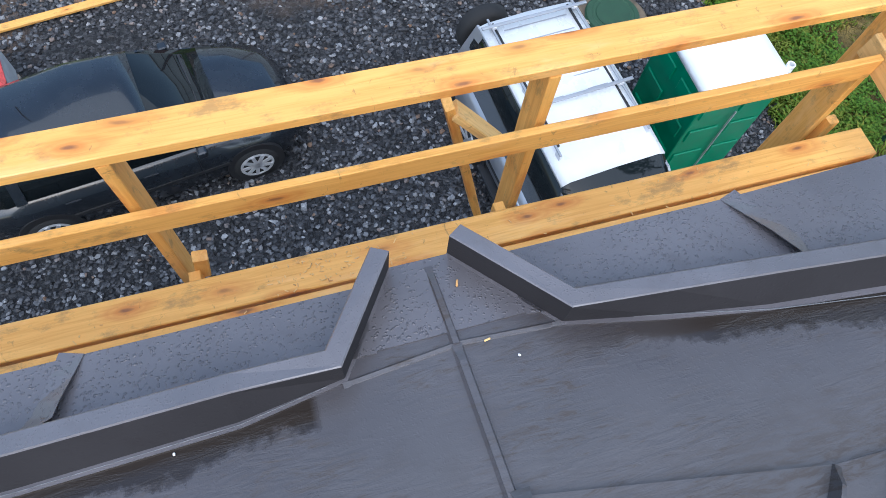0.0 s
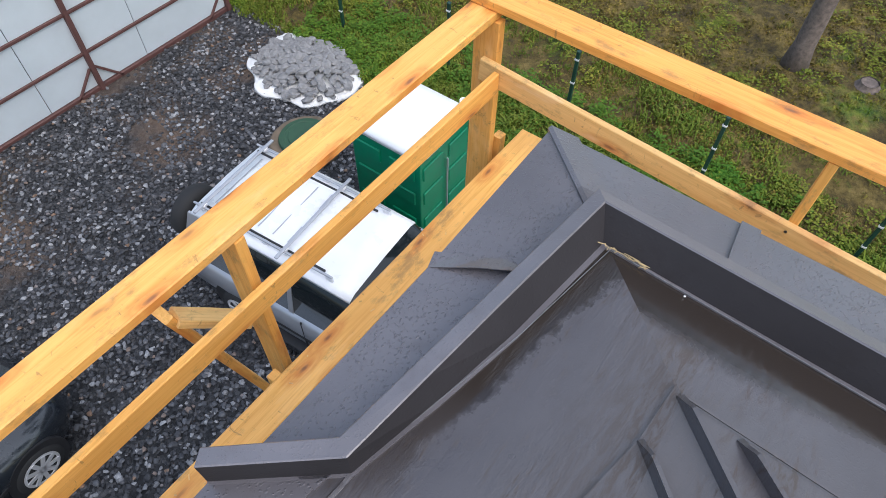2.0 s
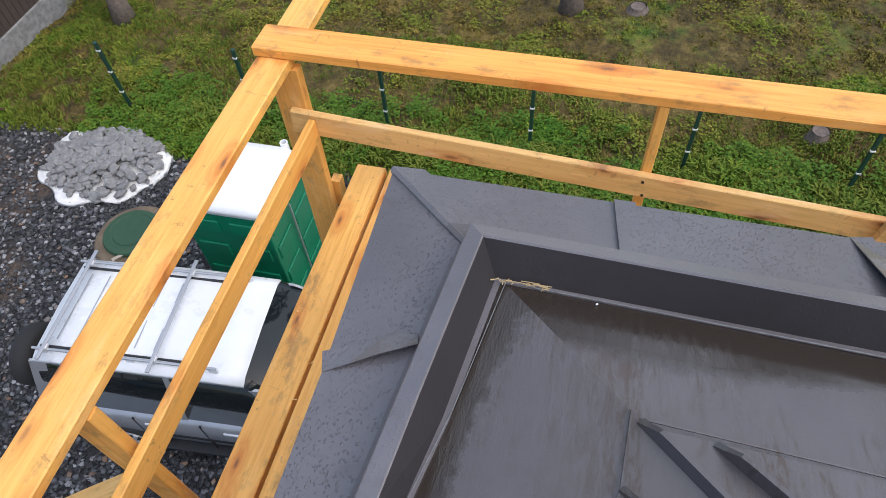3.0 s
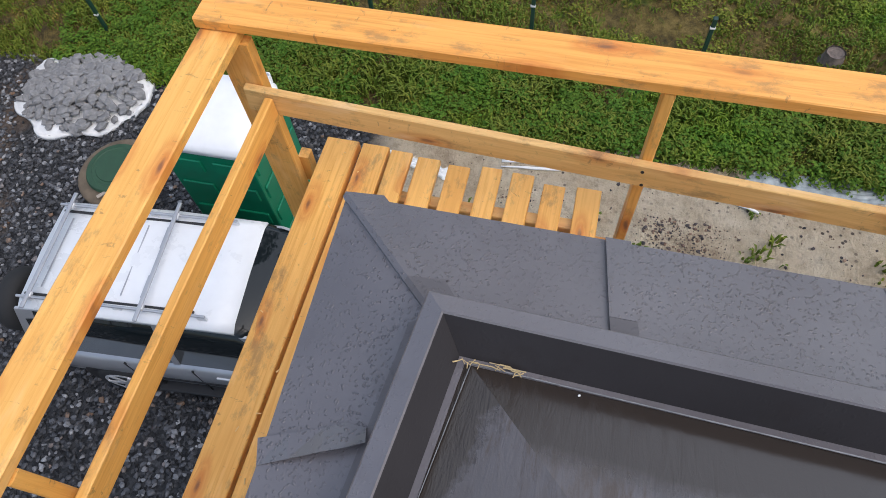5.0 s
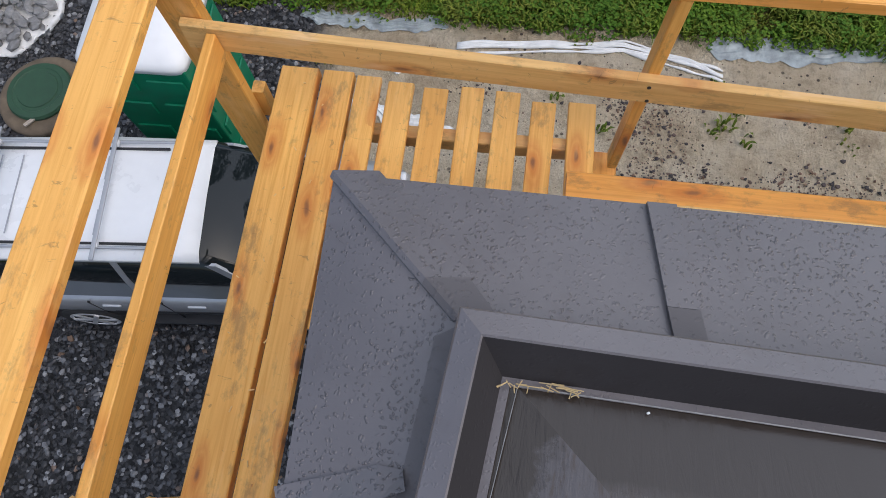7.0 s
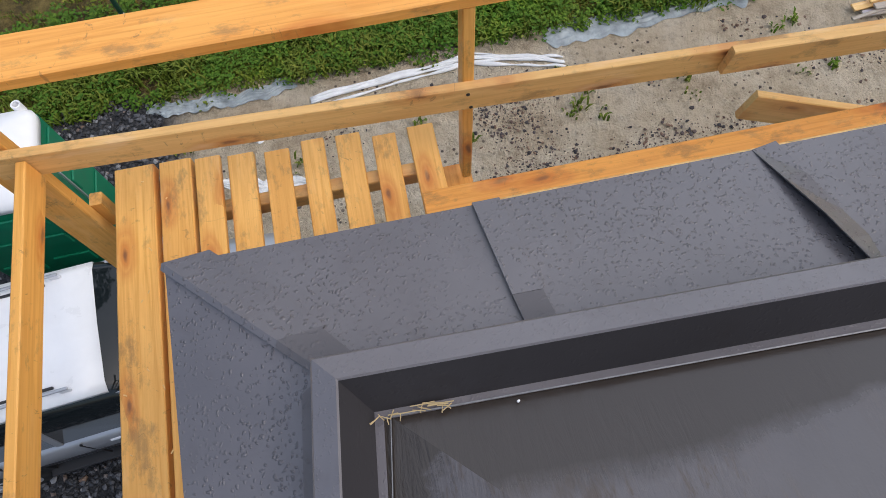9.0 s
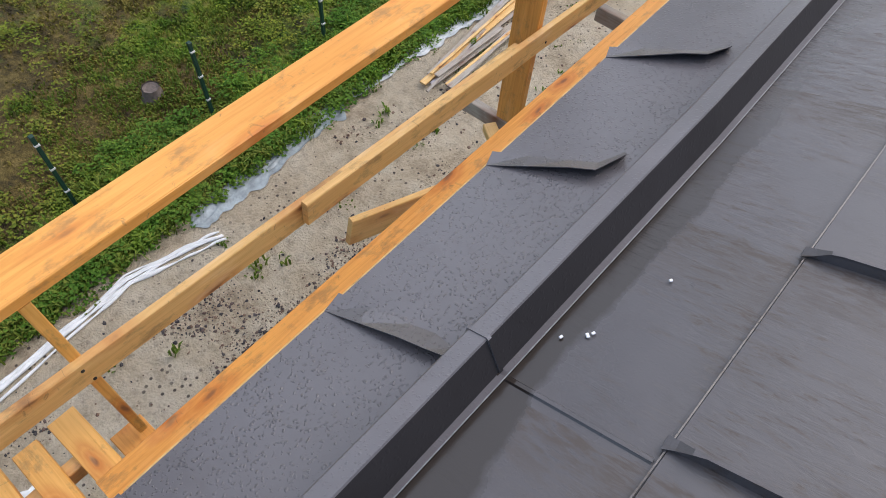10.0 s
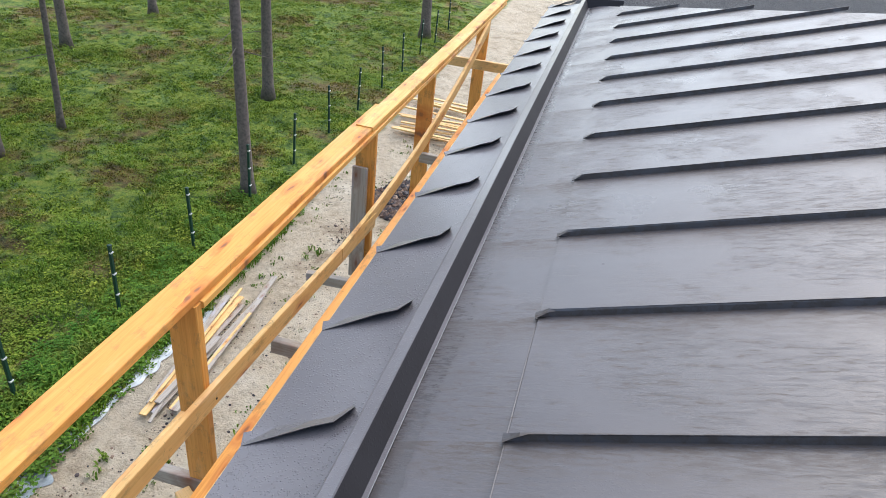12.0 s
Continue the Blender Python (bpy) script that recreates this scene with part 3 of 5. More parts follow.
build_house()
roof = empty("roof")
tagged(roof, "dark grey wet standing-seam sheet-metal hipped roof", "roof", kind="structure")
CX, CY = RIDGE, RIDGE
front_tri = [(EAVE, EAVE), (EAVE - 0.02, FRONT), (LEFT, FRONT), (CX, EAVE - (EAVE - LEFT) / 2)]
half = (EAVE - LEFT) / 2
A1, A2 = (CX, EAVE - half), (CX, BACK + half)
side_poly = [(EAVE, EAVE), A1, A2, (EAVE, BACK)]
part("roof_sheet", prism(front_tri, on_front, 0.05), ROOF, roof)
part("roof_sheet", prism(side_poly, on_side, 0.05), ROOF, roof)
part("roof_sheet", prism([(LEFT, EAVE), (LEFT, BACK), A2, A1], lambda x, y: -0.098 - SLOPE * (LEFT + EAVE - x), 0.05), ROOF, roof)
part("roof_sheet", prism([(LEFT, BACK), (EAVE, BACK), A2], lambda x, y: -0.098 - SLOPE * (BACK + EAVE - y), 0.05), ROOF, roof)

# line where the upper panels begin
FOLD_SIDE = [(-0.385, -0.38), (-0.41, -1.0), (-0.436, -1.85), (-0.478, -8.3)]
FOLD_FRONT = [(-0.385, -0.38), (-1.07, -0.25), (-6.4, -0.45)]


def lerp_line(line, k, axis):
    for p, q in zip(line, line[1:]):
        lo, hi = sorted((p[axis], q[axis]))
        if lo <= k <= hi:
            f = (k - p[axis]) / (q[axis] - p[axis])
            return p[1 - axis] + f * (q[1 - axis] - p[1 - axis])
    return line[-1][1 - axis]


def rib(name, a, b, zfun, high, wide, mat=ROOF, up=0.0, lip=0.0, flare=0.0):
    """A standing seam from plan point a to b; its first end is cut slanting and bent over a little."""
    ax, ay = b[0] - a[0], b[1] - a[1]
    L = math.hypot(ax, ay)
    ux, uy = ax / L, ay / L
    nx, ny = -uy, ux
    bm = bmesh.new()
    rings = []
    for s, h, w, sh in ((0.0, 0.005, wide * 1.6 + flare, 0), (0.018, high * 0.45, wide * 1.2 + flare * 0.7, 0), (0.04, high * 0.95, wide + flare * 0.15, lip), (0.06, high, wide, lip * 0.4), (L * 0.5, high, wide, 0), (L, high, wide, 0)):
        x, y = a[0] + ux * s, a[1] + uy * s
        z = zfun(x, y) + up
        ring = []
        for d, hh in ((wide * 0.9, 0), (w / 2, h * 0.75), (w / 2 + sh * 0.5, h), (-w / 2 + sh, h), (-w / 2, h * 0.75), (-wide * 0.9, 0)):
            ring.append(bm.verts.new((x + nx * d, y + ny * d, z + hh)))
        rings.append(ring)
    for r, q in zip(rings, rings[1:]):
        for i in range(5):
            bm.faces.new((r[i], r[i + 1], q[i + 1], q[i]))
    bm.faces.new(rings[0])
    bm.faces.new(rings[-1][::-1])
    bmesh.ops.recalc_face_normals(bm, faces=bm.faces[:])
    return part(name, bm, mat, roof)


PITCH = 0.548
seam_y = [-0.985, -1.49] + [-2.03 - PITCH * k for k in range(0, 12)]
SKEW = 0.07       # the seams run a little aslant to the eaves


def upper_panels():
    # slope over the long side
    edges = [0.0] + seam_y + [-9.2]
    for y1, y0 in zip(edges, edges[1:]):
        strip = [(lerp_line(FOLD_SIDE, max(y1, -8.3) if y1 < -0.38 else -0.38, 1), y1), (lerp_line(FOLD_SIDE, max(y0, -8.3), 1), y0), (-6, y0 - SKEW * 5.5), (-6, y1 - SKEW * 5.5)]
        p = clip(clip(clip(strip, -1, 1, 0.0), 1, 1, 0), -1, 0, -CX)
        p = clip(p, -1, -1, -(EAVE + BACK))
        p = clip(p, 0, 1, -0.38)
        if len(p) > 2:
            part("roof_panel", prism(p, on_side, 0.014, 0.009), ROOF, roof)
    for y in seam_y:
        x0 = lerp_line(FOLD_SIDE, y, 1) if y < -0.38 else None
        if x0 is None or y < -8.3:
            continue
        x1 = max(y, CX)
        if y < A2[1]:
            x1 = (EAVE + BACK) - y
        if x1 < x0 - 0.1:
            rib("standing_seam", (x0 + 0.012, y), (x1, y - SKEW * (x0 - x1)), on_side, 0.027, 0.006, up=0.009, lip=rng.uniform(-0.01, 0.012), flare=rng.uniform(0.018, 0.03))
    # slope over the front
    edges = [0.0] + [-0.5 - PITCH * k for k in range(0, 13)]
    for x1, x0 in zip(edges, edges[1:]):
        a1, a0 = (min(x1, -0.385), min(x0, -0.385))
        strip = [(x1, lerp_line(FOLD_FRONT, max(a1, -6.4), 0)), (x0, lerp_line(FOLD_FRONT, max(a0, -6.4), 0)), (x0, -6), (x1, -6)]
        p = clip(clip(strip, 1, -1, 0.0), -1, -1, -(LEFT + EAVE))
        if len(p) > 2:
            part("roof_panel", prism(p, on_front, 0.014, 0.009), ROOF, roof)
    for x in edges[2:]:
        y0 = lerp_line(FOLD_FRONT, max(x, -6.4), 0)
        y1 = max(x, LEFT + EAVE - x)
        if y1 < y0 - 0.06:
            rib("standing_seam", (x, y0 + 0.012), (x, y1), on_front, 0.032, 0.007, up=0.009, lip=rng.uniform(-0.01, 0.012), flare=rng.uniform(0.018, 0.03))


upper_panels()
rib("hip_seam", (-0.385, -0.38), (CX, CX), roof_z, 0.034, 0.009, up=0.008)
rib("standing_seam", (-0.402, -0.50), (-0.515, -0.63), on_side, 0.034, 0.008, up=0.008)
rib("standing_seam", (-0.503, -0.361), (-0.72, -0.575), on_front, 0.034, 0.008, up=0.008)
rib("sheet_joint", (-1.062, 0.262), (-1.062, 0.06), on_front, 0.010, 0.012)
rib("sheet_joint", (-1.062, 0.06), (-1.07, -0.9), on_front, 0.014, 0.014)
rib("sheet_joint", (-0.105, -0.94), (-0.40, -0.95), on_side, 0.005, 0.008)

# raised gutter strip; plan points of its outer upper edge
RISE = 0.095


def gutter(points, mat, grow=0.0):
    bm = bmesh.new()
    rings = []
    n = len(points)
    for i, (x, y, w) in enumerate(points):
        dirs = []
        if i:
            dirs.append(Vector((x - points[i - 1][0], y - points[i - 1][1])).normalized())
        if i < n - 1:
            dirs.append(Vector((points[i + 1][0] - x, points[i + 1][1] - y)).normalized())
        nrm = [Vector((d.y, -d.x)) for d in dirs]
        m = (nrm[0] + nrm[-1]).normalized()
        m /= max(0.35, m.dot(nrm[0]))
        zs = roof_z(x, y)
        s = w

        def at(d, z):
            return (x + m.x * d, y + m.y * d, z)
        zs += grow
        prof = [at(-0.003 - grow, zs - 0.002), at(-grow, zs + RISE - 0.004), at(0.003, zs + RISE), at(0.040, zs + RISE + 0.016 * s), at(0.043 + grow, zs + RISE + 0.012 * s)]
        bx, by, _ = at(0.083 * s + grow, 0)
        prof.append((bx, by, roof_z(bx, by) + 0.004))
        bx, by, _ = at(0.097 * s, 0)
        prof.append((bx, by, roof_z(bx, by) + 0.004))
        prof.append((bx, by, roof_z(bx, by) - 0.004))
        rings.append([bm.verts.new(p) for p in prof])
    for r, q in zip(rings, rings[1:]):
        for i in range(8):
            bm.faces.new((r[i], r[(i + 1) % 8], q[(i + 1) % 8], q[i]))
    bm.faces.new(rings[0])
    bm.faces.new(rings[-1][::-1])
    bmesh.ops.recalc_face_normals(bm, faces=bm.faces[:])
    ob = part("gutter", bm, mat, roof, "upright folded gutter strip of dark sheet metal")
    # the inner face takes the darkened copy, which holds its shade
    ob.data.materials.append(SHADED_FACE)
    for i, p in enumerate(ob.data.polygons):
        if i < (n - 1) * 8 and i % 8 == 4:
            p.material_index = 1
    return ob


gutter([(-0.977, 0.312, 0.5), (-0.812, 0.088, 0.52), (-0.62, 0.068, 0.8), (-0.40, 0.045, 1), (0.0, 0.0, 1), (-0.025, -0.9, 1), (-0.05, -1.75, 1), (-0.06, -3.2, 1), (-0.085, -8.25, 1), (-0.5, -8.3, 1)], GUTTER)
gutter([(-0.0264, -0.943, 1), (-0.0266, -0.952, 1)], GUTTER, 0.003)
# paler tone for the flange's cut edge: its highlight put into the colour
EDGE_HIGHLIGHT = plain("highlit_flange_edge", (0.20, 0.205, 0.215), 0.4, 0.3, 0.3, 60)


def flange_edge(points, up=0.003, half=0.001, mat=EDGE_HIGHLIGHT):
    bm = bmesh.new()
    rings = []
    for x, y in points:
        z = roof_z(x, y) + up
        rings.append([bm.verts.new((x + dx, y + dy, z + dz)) for dx, dy, dz in ((half, half / 2, 0), (half, half / 2, 0.0032), (-half, -half / 2, 0.0032), (-half, -half / 2, 0))])
    for a, b2 in zip(rings, rings[1:]):
        for i in range(4):
            bm.faces.new((a[i], a[(i + 1) % 4], b2[(i + 1) % 4], b2[i]))
    bmesh.ops.recalc_face_normals(bm, faces=bm.faces[:])
    part("flange_edge", bm, mat, roof, "cut edge of the gutter flange, highlight put into its colour" if mat == EDGE_HIGHLIGHT else "")


flange_edge([(-0.098, -0.098), (-0.123, -0.9), (-0.148, -1.75), (-0.158, -3.2), (-0.183, -8.2)])
flange_edge([(-0.098, -0.098), (-0.40, -0.052), (-0.62, 0.0), (-0.80, 0.042)])
flange_edge([(x + 0.003, y) for x, y in FOLD_SIDE], 0.008, 0.0014, ROOF)
flange_edge([(-1.33, 0.042), (-1.5, 0.012), (-1.88, 0.0), (-4.0, -0.01)])
rib("sheet_joint", (-1.30, 0.035), (-1.068, 0.058), on_front, 0.004, 0.008)
rib("sheet_joint", (-0.84, 0.045), (-1.058, 0.060), on_front, 0.004, 0.008)
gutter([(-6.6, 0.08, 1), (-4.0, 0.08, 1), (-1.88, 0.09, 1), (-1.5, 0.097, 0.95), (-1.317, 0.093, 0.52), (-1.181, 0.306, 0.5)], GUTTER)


def lap(name, a, b, zfun, side, w0, w1, lift, hook=0.038):
    """A flat-laid seam on the apron: from plan point a at the eave to b at the gutter, its free edge lifted a little."""
    ax, ay = b[0] - a[0], b[1] - a[1]
    L = math.hypot(ax, ay)
    ux, uy = ax / L, ay / L
    nx, ny = -uy * side, ux * side
    bm = bmesh.new()
    rings = []
    for k, w, h in ((0, w0, 0.001), (0.3, w0 * 0.98, lift * 0.5), (0.62, w0 * 0.95, lift), (0.82, w1, lift * 1.05), (1.0, w1 * 0.6, lift * 0.9)):
        x, y = a[0] + ax * k, a[1] + ay * k
        sk = 0.0 if k < 0.9 else -hook
        w = w if k < 0.9 else hook + 0.03
        ex, ey = x + nx * sk, y + ny * sk
        z = zfun(x, y)
        rings.append([bm.verts.new(v) for v in ((ex, ey, zfun(ex, ey) + 0.004 + h), (x - nx * w, y - ny * w, zfun(x - nx * w, y - ny * w) + 0.010),
                                                (x - nx * w, y - ny * w, zfun(x - nx * w, y - ny * w)), (ex, ey, zfun(ex, ey) + 0.001 + h))])
    for r, q in zip(rings, rings[1:]):
        for i in range(4):
            bm.faces.new((r[i], r[(i + 1) % 4], q[(i + 1) % 4], q[i]))
    bm.faces.new(rings[0])
    bm.faces.new(rings[-1][::-1])
    bmesh.ops.recalc_face_normals(bm, faces=bm.faces[:])
    return part("laid_seam", bm, APRON, roof)


def aprons():
    tips = [-0.305 - PITCH * k for k in range(0, 16)]
    edges = [EAVE] + tips
    for y1, y0 in zip(edges, edges[1:]):
        y0 = max(y0, BACK)
        if y1 <= BACK:
            break
        xin = -0.05 if y1 > -1 else -0.09
        p = [(EAVE + 0.012, y1), (xin, y1 - 0.0), (xin, y0), (EAVE + 0.012, y0)]
        if y1 == EAVE:
            p = [(EAVE + 0.012, EAVE + 0.012), (0.0, 0.0), (-0.01, y0), (EAVE + 0.012, y0)]
        part("apron_panel", prism(p, on_side, 0.008, 0.004), APRON, roof)
    for y in tips:
        if y > -0.5:
            part("laid_seam", prism([(EAVE + 0.0125, y), (0.062, y - 0.022), (0.062, y - 0.074), (EAVE + 0.0125, y - 0.052)], on_side, 0.012, 0.015), APRON, roof)
            part("laid_seam", prism([(0.0615, y - 0.022), (0.0, y - 0.03), (0.0, y - 0.082), (0.0615, y - 0.074)], on_side, 0.012, 0.0145), MATT, roof)
        elif y > BACK:
            lap("laid_seam", (EAVE + 0.0125, y), (-0.02, y - (0.045 if y > -1 else 0.105)), on_side, -1, 0.05, 0.05, 0.028, 0.004 if y > -1 else rng.uniform(0.05, 0.075))
    runs = [(EAVE, -0.32), (-0.32, -0.9), (-1.22, -1.787), (-1.787, -2.335), (-2.335, -2.883), (-2.883, -3.43), (-3.43, -4.5), (-4.5, -6.9)]
    for x1, x0 in runs:
        yin1 = 0.0 if x1 > 0 else (0.02 if x1 > -0.5 else 0.085)
        p = [(x1 + (0.012 if x1 == EAVE else 0), (EAVE if x1 == EAVE else FRONT) + 0.012), (x0, FRONT + 0.012), (x0, 0.085 if x0 < -0.5 else 0.03), (x1 if x1 < 0.2 else 0.0, yin1)]
        part("apron_panel", prism(p[::-1], on_front, 0.008, 0.004), APRON, roof)
    # sheet under the outlet
    part("outlet_sheet", prism([(-0.86, 0.09), (-0.97, 0.285), (-1.19, 0.285), (-1.28, 0.09)], on_front, 0.006, 0.003), APRON, roof)
    lap("laid_seam", (-0.335, FRONT + 0.0125), (-0.27, 0.05), on_front, -1, 0.05, 0.05, 0.024, 0.004)
    for x in (-1.787, -2.335, -2.883, -3.43):
        lap("laid_seam", (x, FRONT + 0.0125), (x - 0.05, 0.09), on_front, 1, 0.05, 0.05, 0.024)
    # hip cover strip
    bm = bmesh.new()
    q = []
    for k, w in ((1.0, 0.085), (0.55, 0.085), (0.26, 0.08), (0.24, 0.07), (0.03, 0.06)):
        d = EAVE * k + 0.014 * (k == 1.0)
        q.append([bm.verts.new((d - 0.012, d + 0.004, on_front(0, d + 0.004) + 0.012)), bm.verts.new((d, d, on_side(d, d) + 0.014)), bm.verts.new((d + 0.012, d - w, on_side(d + 0.012, 0) + 0.009)), bm.verts.new((d + 0.012, d - w, on_side(d + 0.012, 0))), bm.verts.new((d - 0.012, d + 0.004, on_front(0, d + 0.004)))])
    for r, s in zip(q, q[1:]):
        for i in range(5):
            bm.faces.new((r[i], r[(i + 1) % 5], s[(i + 1) % 5], s[i]))
    bm.faces.new(q[0])
    bm.faces.new(q[-1][::-1])
    bmesh.ops.recalc_face_normals(bm, faces=bm.faces[:])
    hip = part("hip_cover", bm, APRON, roof)
    hip.data.materials.append(MATT)
    for i, f in enumerate(hip.data.polygons):
        if 10 <= i < 20:
            f.material_index = 1
    # narrow matt strip, darker than the apron, along the front gutter's outer side
    part("matt_strip", prism([(-0.012, 0.006), (-0.80, 0.098), (-0.80, 0.122), (-0.03, 0.038)], on_front, 0.006, 0.006), MATT, roof)
    part("eave_batten", box_bm(EAVE + 0.016, EAVE + 0.034, BACK, -0.36, -0.26, -0.215, 0.002), PINE_EDGE, roof, "pale pine batten under the eaves")
    # drip edges
    part("drip_edge", box_bm(LEFT, EAVE, FRONT + 0.006, FRONT + 0.012, -0.215, -0.172), APRON, roof)
    part("drip_edge", box_bm(EAVE + 0.006, EAVE + 0.012, BACK, EAVE + 0.006, -0.215, -0.178), APRON, roof)


aprons()


# ---- scaffold: guard rails, deck ----
rail_f = empty("guard_rail", pose(-1, 0.95, -1.2))
tagged(rail_f, "yellow pine guard rail along the scaffold over the yard", "guard rail", "scaffold guard rails")
rail_s = empty("guard_rail", pose(1.0, -3, -1.2))
tagged(rail_s, "yellow pine guard rail along the forest side of the roof", "guard rail", "scaffold guard rails")


def sub(parent, *args, **kw):
    ob = board(*args, parent=parent, **kw)
    ob.matrix_basis = parent.matrix_basis.inverted() @ ob.matrix_basis
    return ob


Y = (0, -1, 0)
X = (-1, 0, 0)
sub(rail_f, "top_rail", (-6.5, 0.955, -0.42), (1.5, 0.965, -0.42), 0.13, 0.042)
sub(rail_f, "mid_rail", (-6.5, 0.834, -0.745), (0.895, 0.834, -0.718), 0.105, 0.03, PINE, normal=Y)
for x in (-1.81, -0.45, -3.6, -5.6):
    sub(rail_f, "post", (x, 0.895, -0.465), (x, 0.905, -1.95), 0.04, 0.12, PINE, normal=Y)
sub(rail_f, "post", (0.955, 0.875, -0.465), (0.96, 0.885, -1.7), 0.045, 0.125, PINE, normal=Y)
sub(rail_s, "top_rail", (1.005, 1.035, -0.376), (0.985, -5.2, -0.37), 0.145, 0.042, PINE_RED)
sub(rail_s, "top_rail", (0.97, -2.75, -0.415), (0.965, -9.6, -0.40), 0.13, 0.035, PINE)
sub(rail_s, "top_rail", (0.965, -4.75, -0.362), (0.955, -9.9, -0.35), 0.12, 0.035, PINE)
sub(rail_s, "mid_rail", (0.90, 0.94, -0.697), (0.90, -2.55, -0.915), 0.112, 0.03, PINE_EDGE, normal=X)
sub(rail_s, "mid_rail", (0.867, -1.27, -0.81), (0.867, -4.8, -1.075), 0.11, 0.03, PINE_EDGE, normal=X, bow=-0.01)
sub(rail_s, "mid_rail", (0.87, -4.2, -1.03), (0.88, -8.5, -0.47), 0.11, 0.03, PINE_EDGE, normal=X, sag=0.17)
sub(rail_s, "post", (0.93, -0.447, -0.42), (0.93, -0.447, -1.35), 0.035, 0.07, PINE, normal=X)
for y in (-2.73, -4.87, -6.35, -8.7):
    sub(rail_s, "post", (0.915, y, -0.42), (0.915, y, -1.75), 0.045, 0.14, PINE_RED, normal=X)
sub(rail_s, "bracket", (0.80, -2.72, -1.5), (1.35, -2.72, -1.52), 0.05, 0.09, OLD_WOOD)
sub(rail_s, "bracket", (0.70, -4.62, -1.5), (1.3, -4.60, -1.52), 0.05, 0.08, OLD_WOOD)
sub(rail_s, "old_post", (1.0, -4.79, -0.69), (1.0, -4.79, -1.6), 0.11, 0.025, OLD_WOOD, normal=(0, 1, 0))

deck = empty("scaffold_deck", pose(0.5, 0.6, -1.2))
tagged(deck, "pine scaffold deck of planks and spaced slats outside the eaves", "scaffold deck")
sub(deck, "plank", (-6.5, 0.735, -1.12), (1.103, 0.728, -1.12), 0.14, 0.05, PINE)
sub(deck, "plank", (-6.5, 0.60, -1.12), (1.10, 0.585, -1.12), 0.112, 0.05, PINE)
for y0, y1, xe in ((0.425, 0.515, 1.08), (0.305, 0.398, 1.075), (0.18, 0.268, 1.062), (0.052, 0.135, 1.068), (-0.08, 0.008, 1.066), (-0.205, -0.12, 1.064), (-0.345, -0.25, 1.066)):
    sub(deck, "slat", (0.15, (y0 + y1) / 2 + rng.uniform(-0.008, 0.008), -1.12), (xe + rng.uniform(-0.02, 0.015), (y0 + y1) / 2, -1.12), y1 - y0, 0.028, PINE)
sub(deck, "bearer", (0.905, 0.82, -1.172), (0.905, -0.335, -1.152), 0.05, 0.07, PINE_EDGE)
sub(deck, "bearer", (0.3, 0.82, -1.172), (0.3, -0.45, -1.152), 0.05, 0.07, PINE_EDGE)
sub(deck, "bracket", (0.74, -0.41, -1.40), (1.02, -0.41, -1.40), 0.13, 0.05, PINE_RED)
for x in (-1.75, -0.55, -3.7, -5.6):
    sub(deck, "console_arm", (x, -0.22, -1.172), (x, 0.86, -1.172), 0.045, 0.1, PINE)
    sub(deck, "console_strut", (x + 0.05, 0.8, -1.28), (x + 0.05, -0.22, -2.3), 0.045, 0.1, PINE)
sub(rail_s, "ledger", (0.55, -8.5, -0.86), (1.4, -8.46, -0.86), 0.05, 0.11, PINE_EDGE)
sub(rail_f, "brace", (-0.685, 1.15, -0.90), (-0.475, 1.12, -1.82), 0.04, 0.09, PINE, normal=Y)
sub(rail_f, "brace", (-0.67, 1.13, -0.93), (-0.46, 1.04, -1.13), 0.035, 0.10, PINE_EDGE, normal=Y)
sub(rail_f, "cleat", (-1.71, 0.86, -1.10), (-1.73, 0.86, -1.24), 0.055, 0.045, PINE, normal=Y)
sub(rail_f, "cleat", (1.015, 0.85, -1.135), (1.015, 0.85, -1.30), 0.05, 0.045, PINE, normal=Y)
for y, z in ((-0.44, -0.755), (-0.45, -0.825), (-2.72, -0.92), (0.86, -0.69)):
    ob = part("screw", lathe([(0.006, 0), (0.006, 0.003), (0.003, 0.004)], "z", 10), TRIM, rail_s)
    ob.matrix_basis = rail_s.matrix_basis.inverted() @ pose(0.8995 if y > -1 else 0.8665, y, z, 0, -90, 0)
edge_plank = board("plank", (0.715, -0.255, -1.068), (0.70, -8.9, -1.06), 0.10, 0.05, PINE_RED)
tagged(edge_plank, "long reddish pine plank laid along the eaves", "plank")
wedge = board("plank", (0.85, -1.44, -1.085), (0.735, -1.95, -1.20), 0.135, 0.03, PINE_EDGE, normal=(-1, 0, 0))
tagged(wedge, "short pine board sticking out under the plank", "plank")
for p, q in (((0.90, -2.52, -1.46), (1.02, -2.60, -1.46)),):
    tagged(board("wood_block", p, q, 0.07, 0.05, PINE_EDGE), "small sawn pine offcut on the bracket", "offcut")
for y in (-3.4, -6.2):
    tagged(board("console", (-0.2, y, -1.12), (0.95, y, -1.12), 0.05, 0.09, OLD_WOOD), "weathered timber bracket carrying the plank", "bracket", "plank brackets")


# ---- yard ----
def loft(rings_pts, cap=True):
    bm = bmesh.new()
    rings = [[bm.verts.new(p) for p in r] for r in rings_pts]
    n = len(rings[0])
    for r, q in zip(rings, rings[1:]):
        for i in range(n):
            bm.faces.new((r[i], r[(i + 1) % n], q[(i + 1) % n], q[i]))
    if cap:
        bm.faces.new(rings[0])
        bm.faces.new(rings[-1][::-1])
    bmesh.ops.recalc_face_normals(bm, faces=bm.faces[:])
    return bm


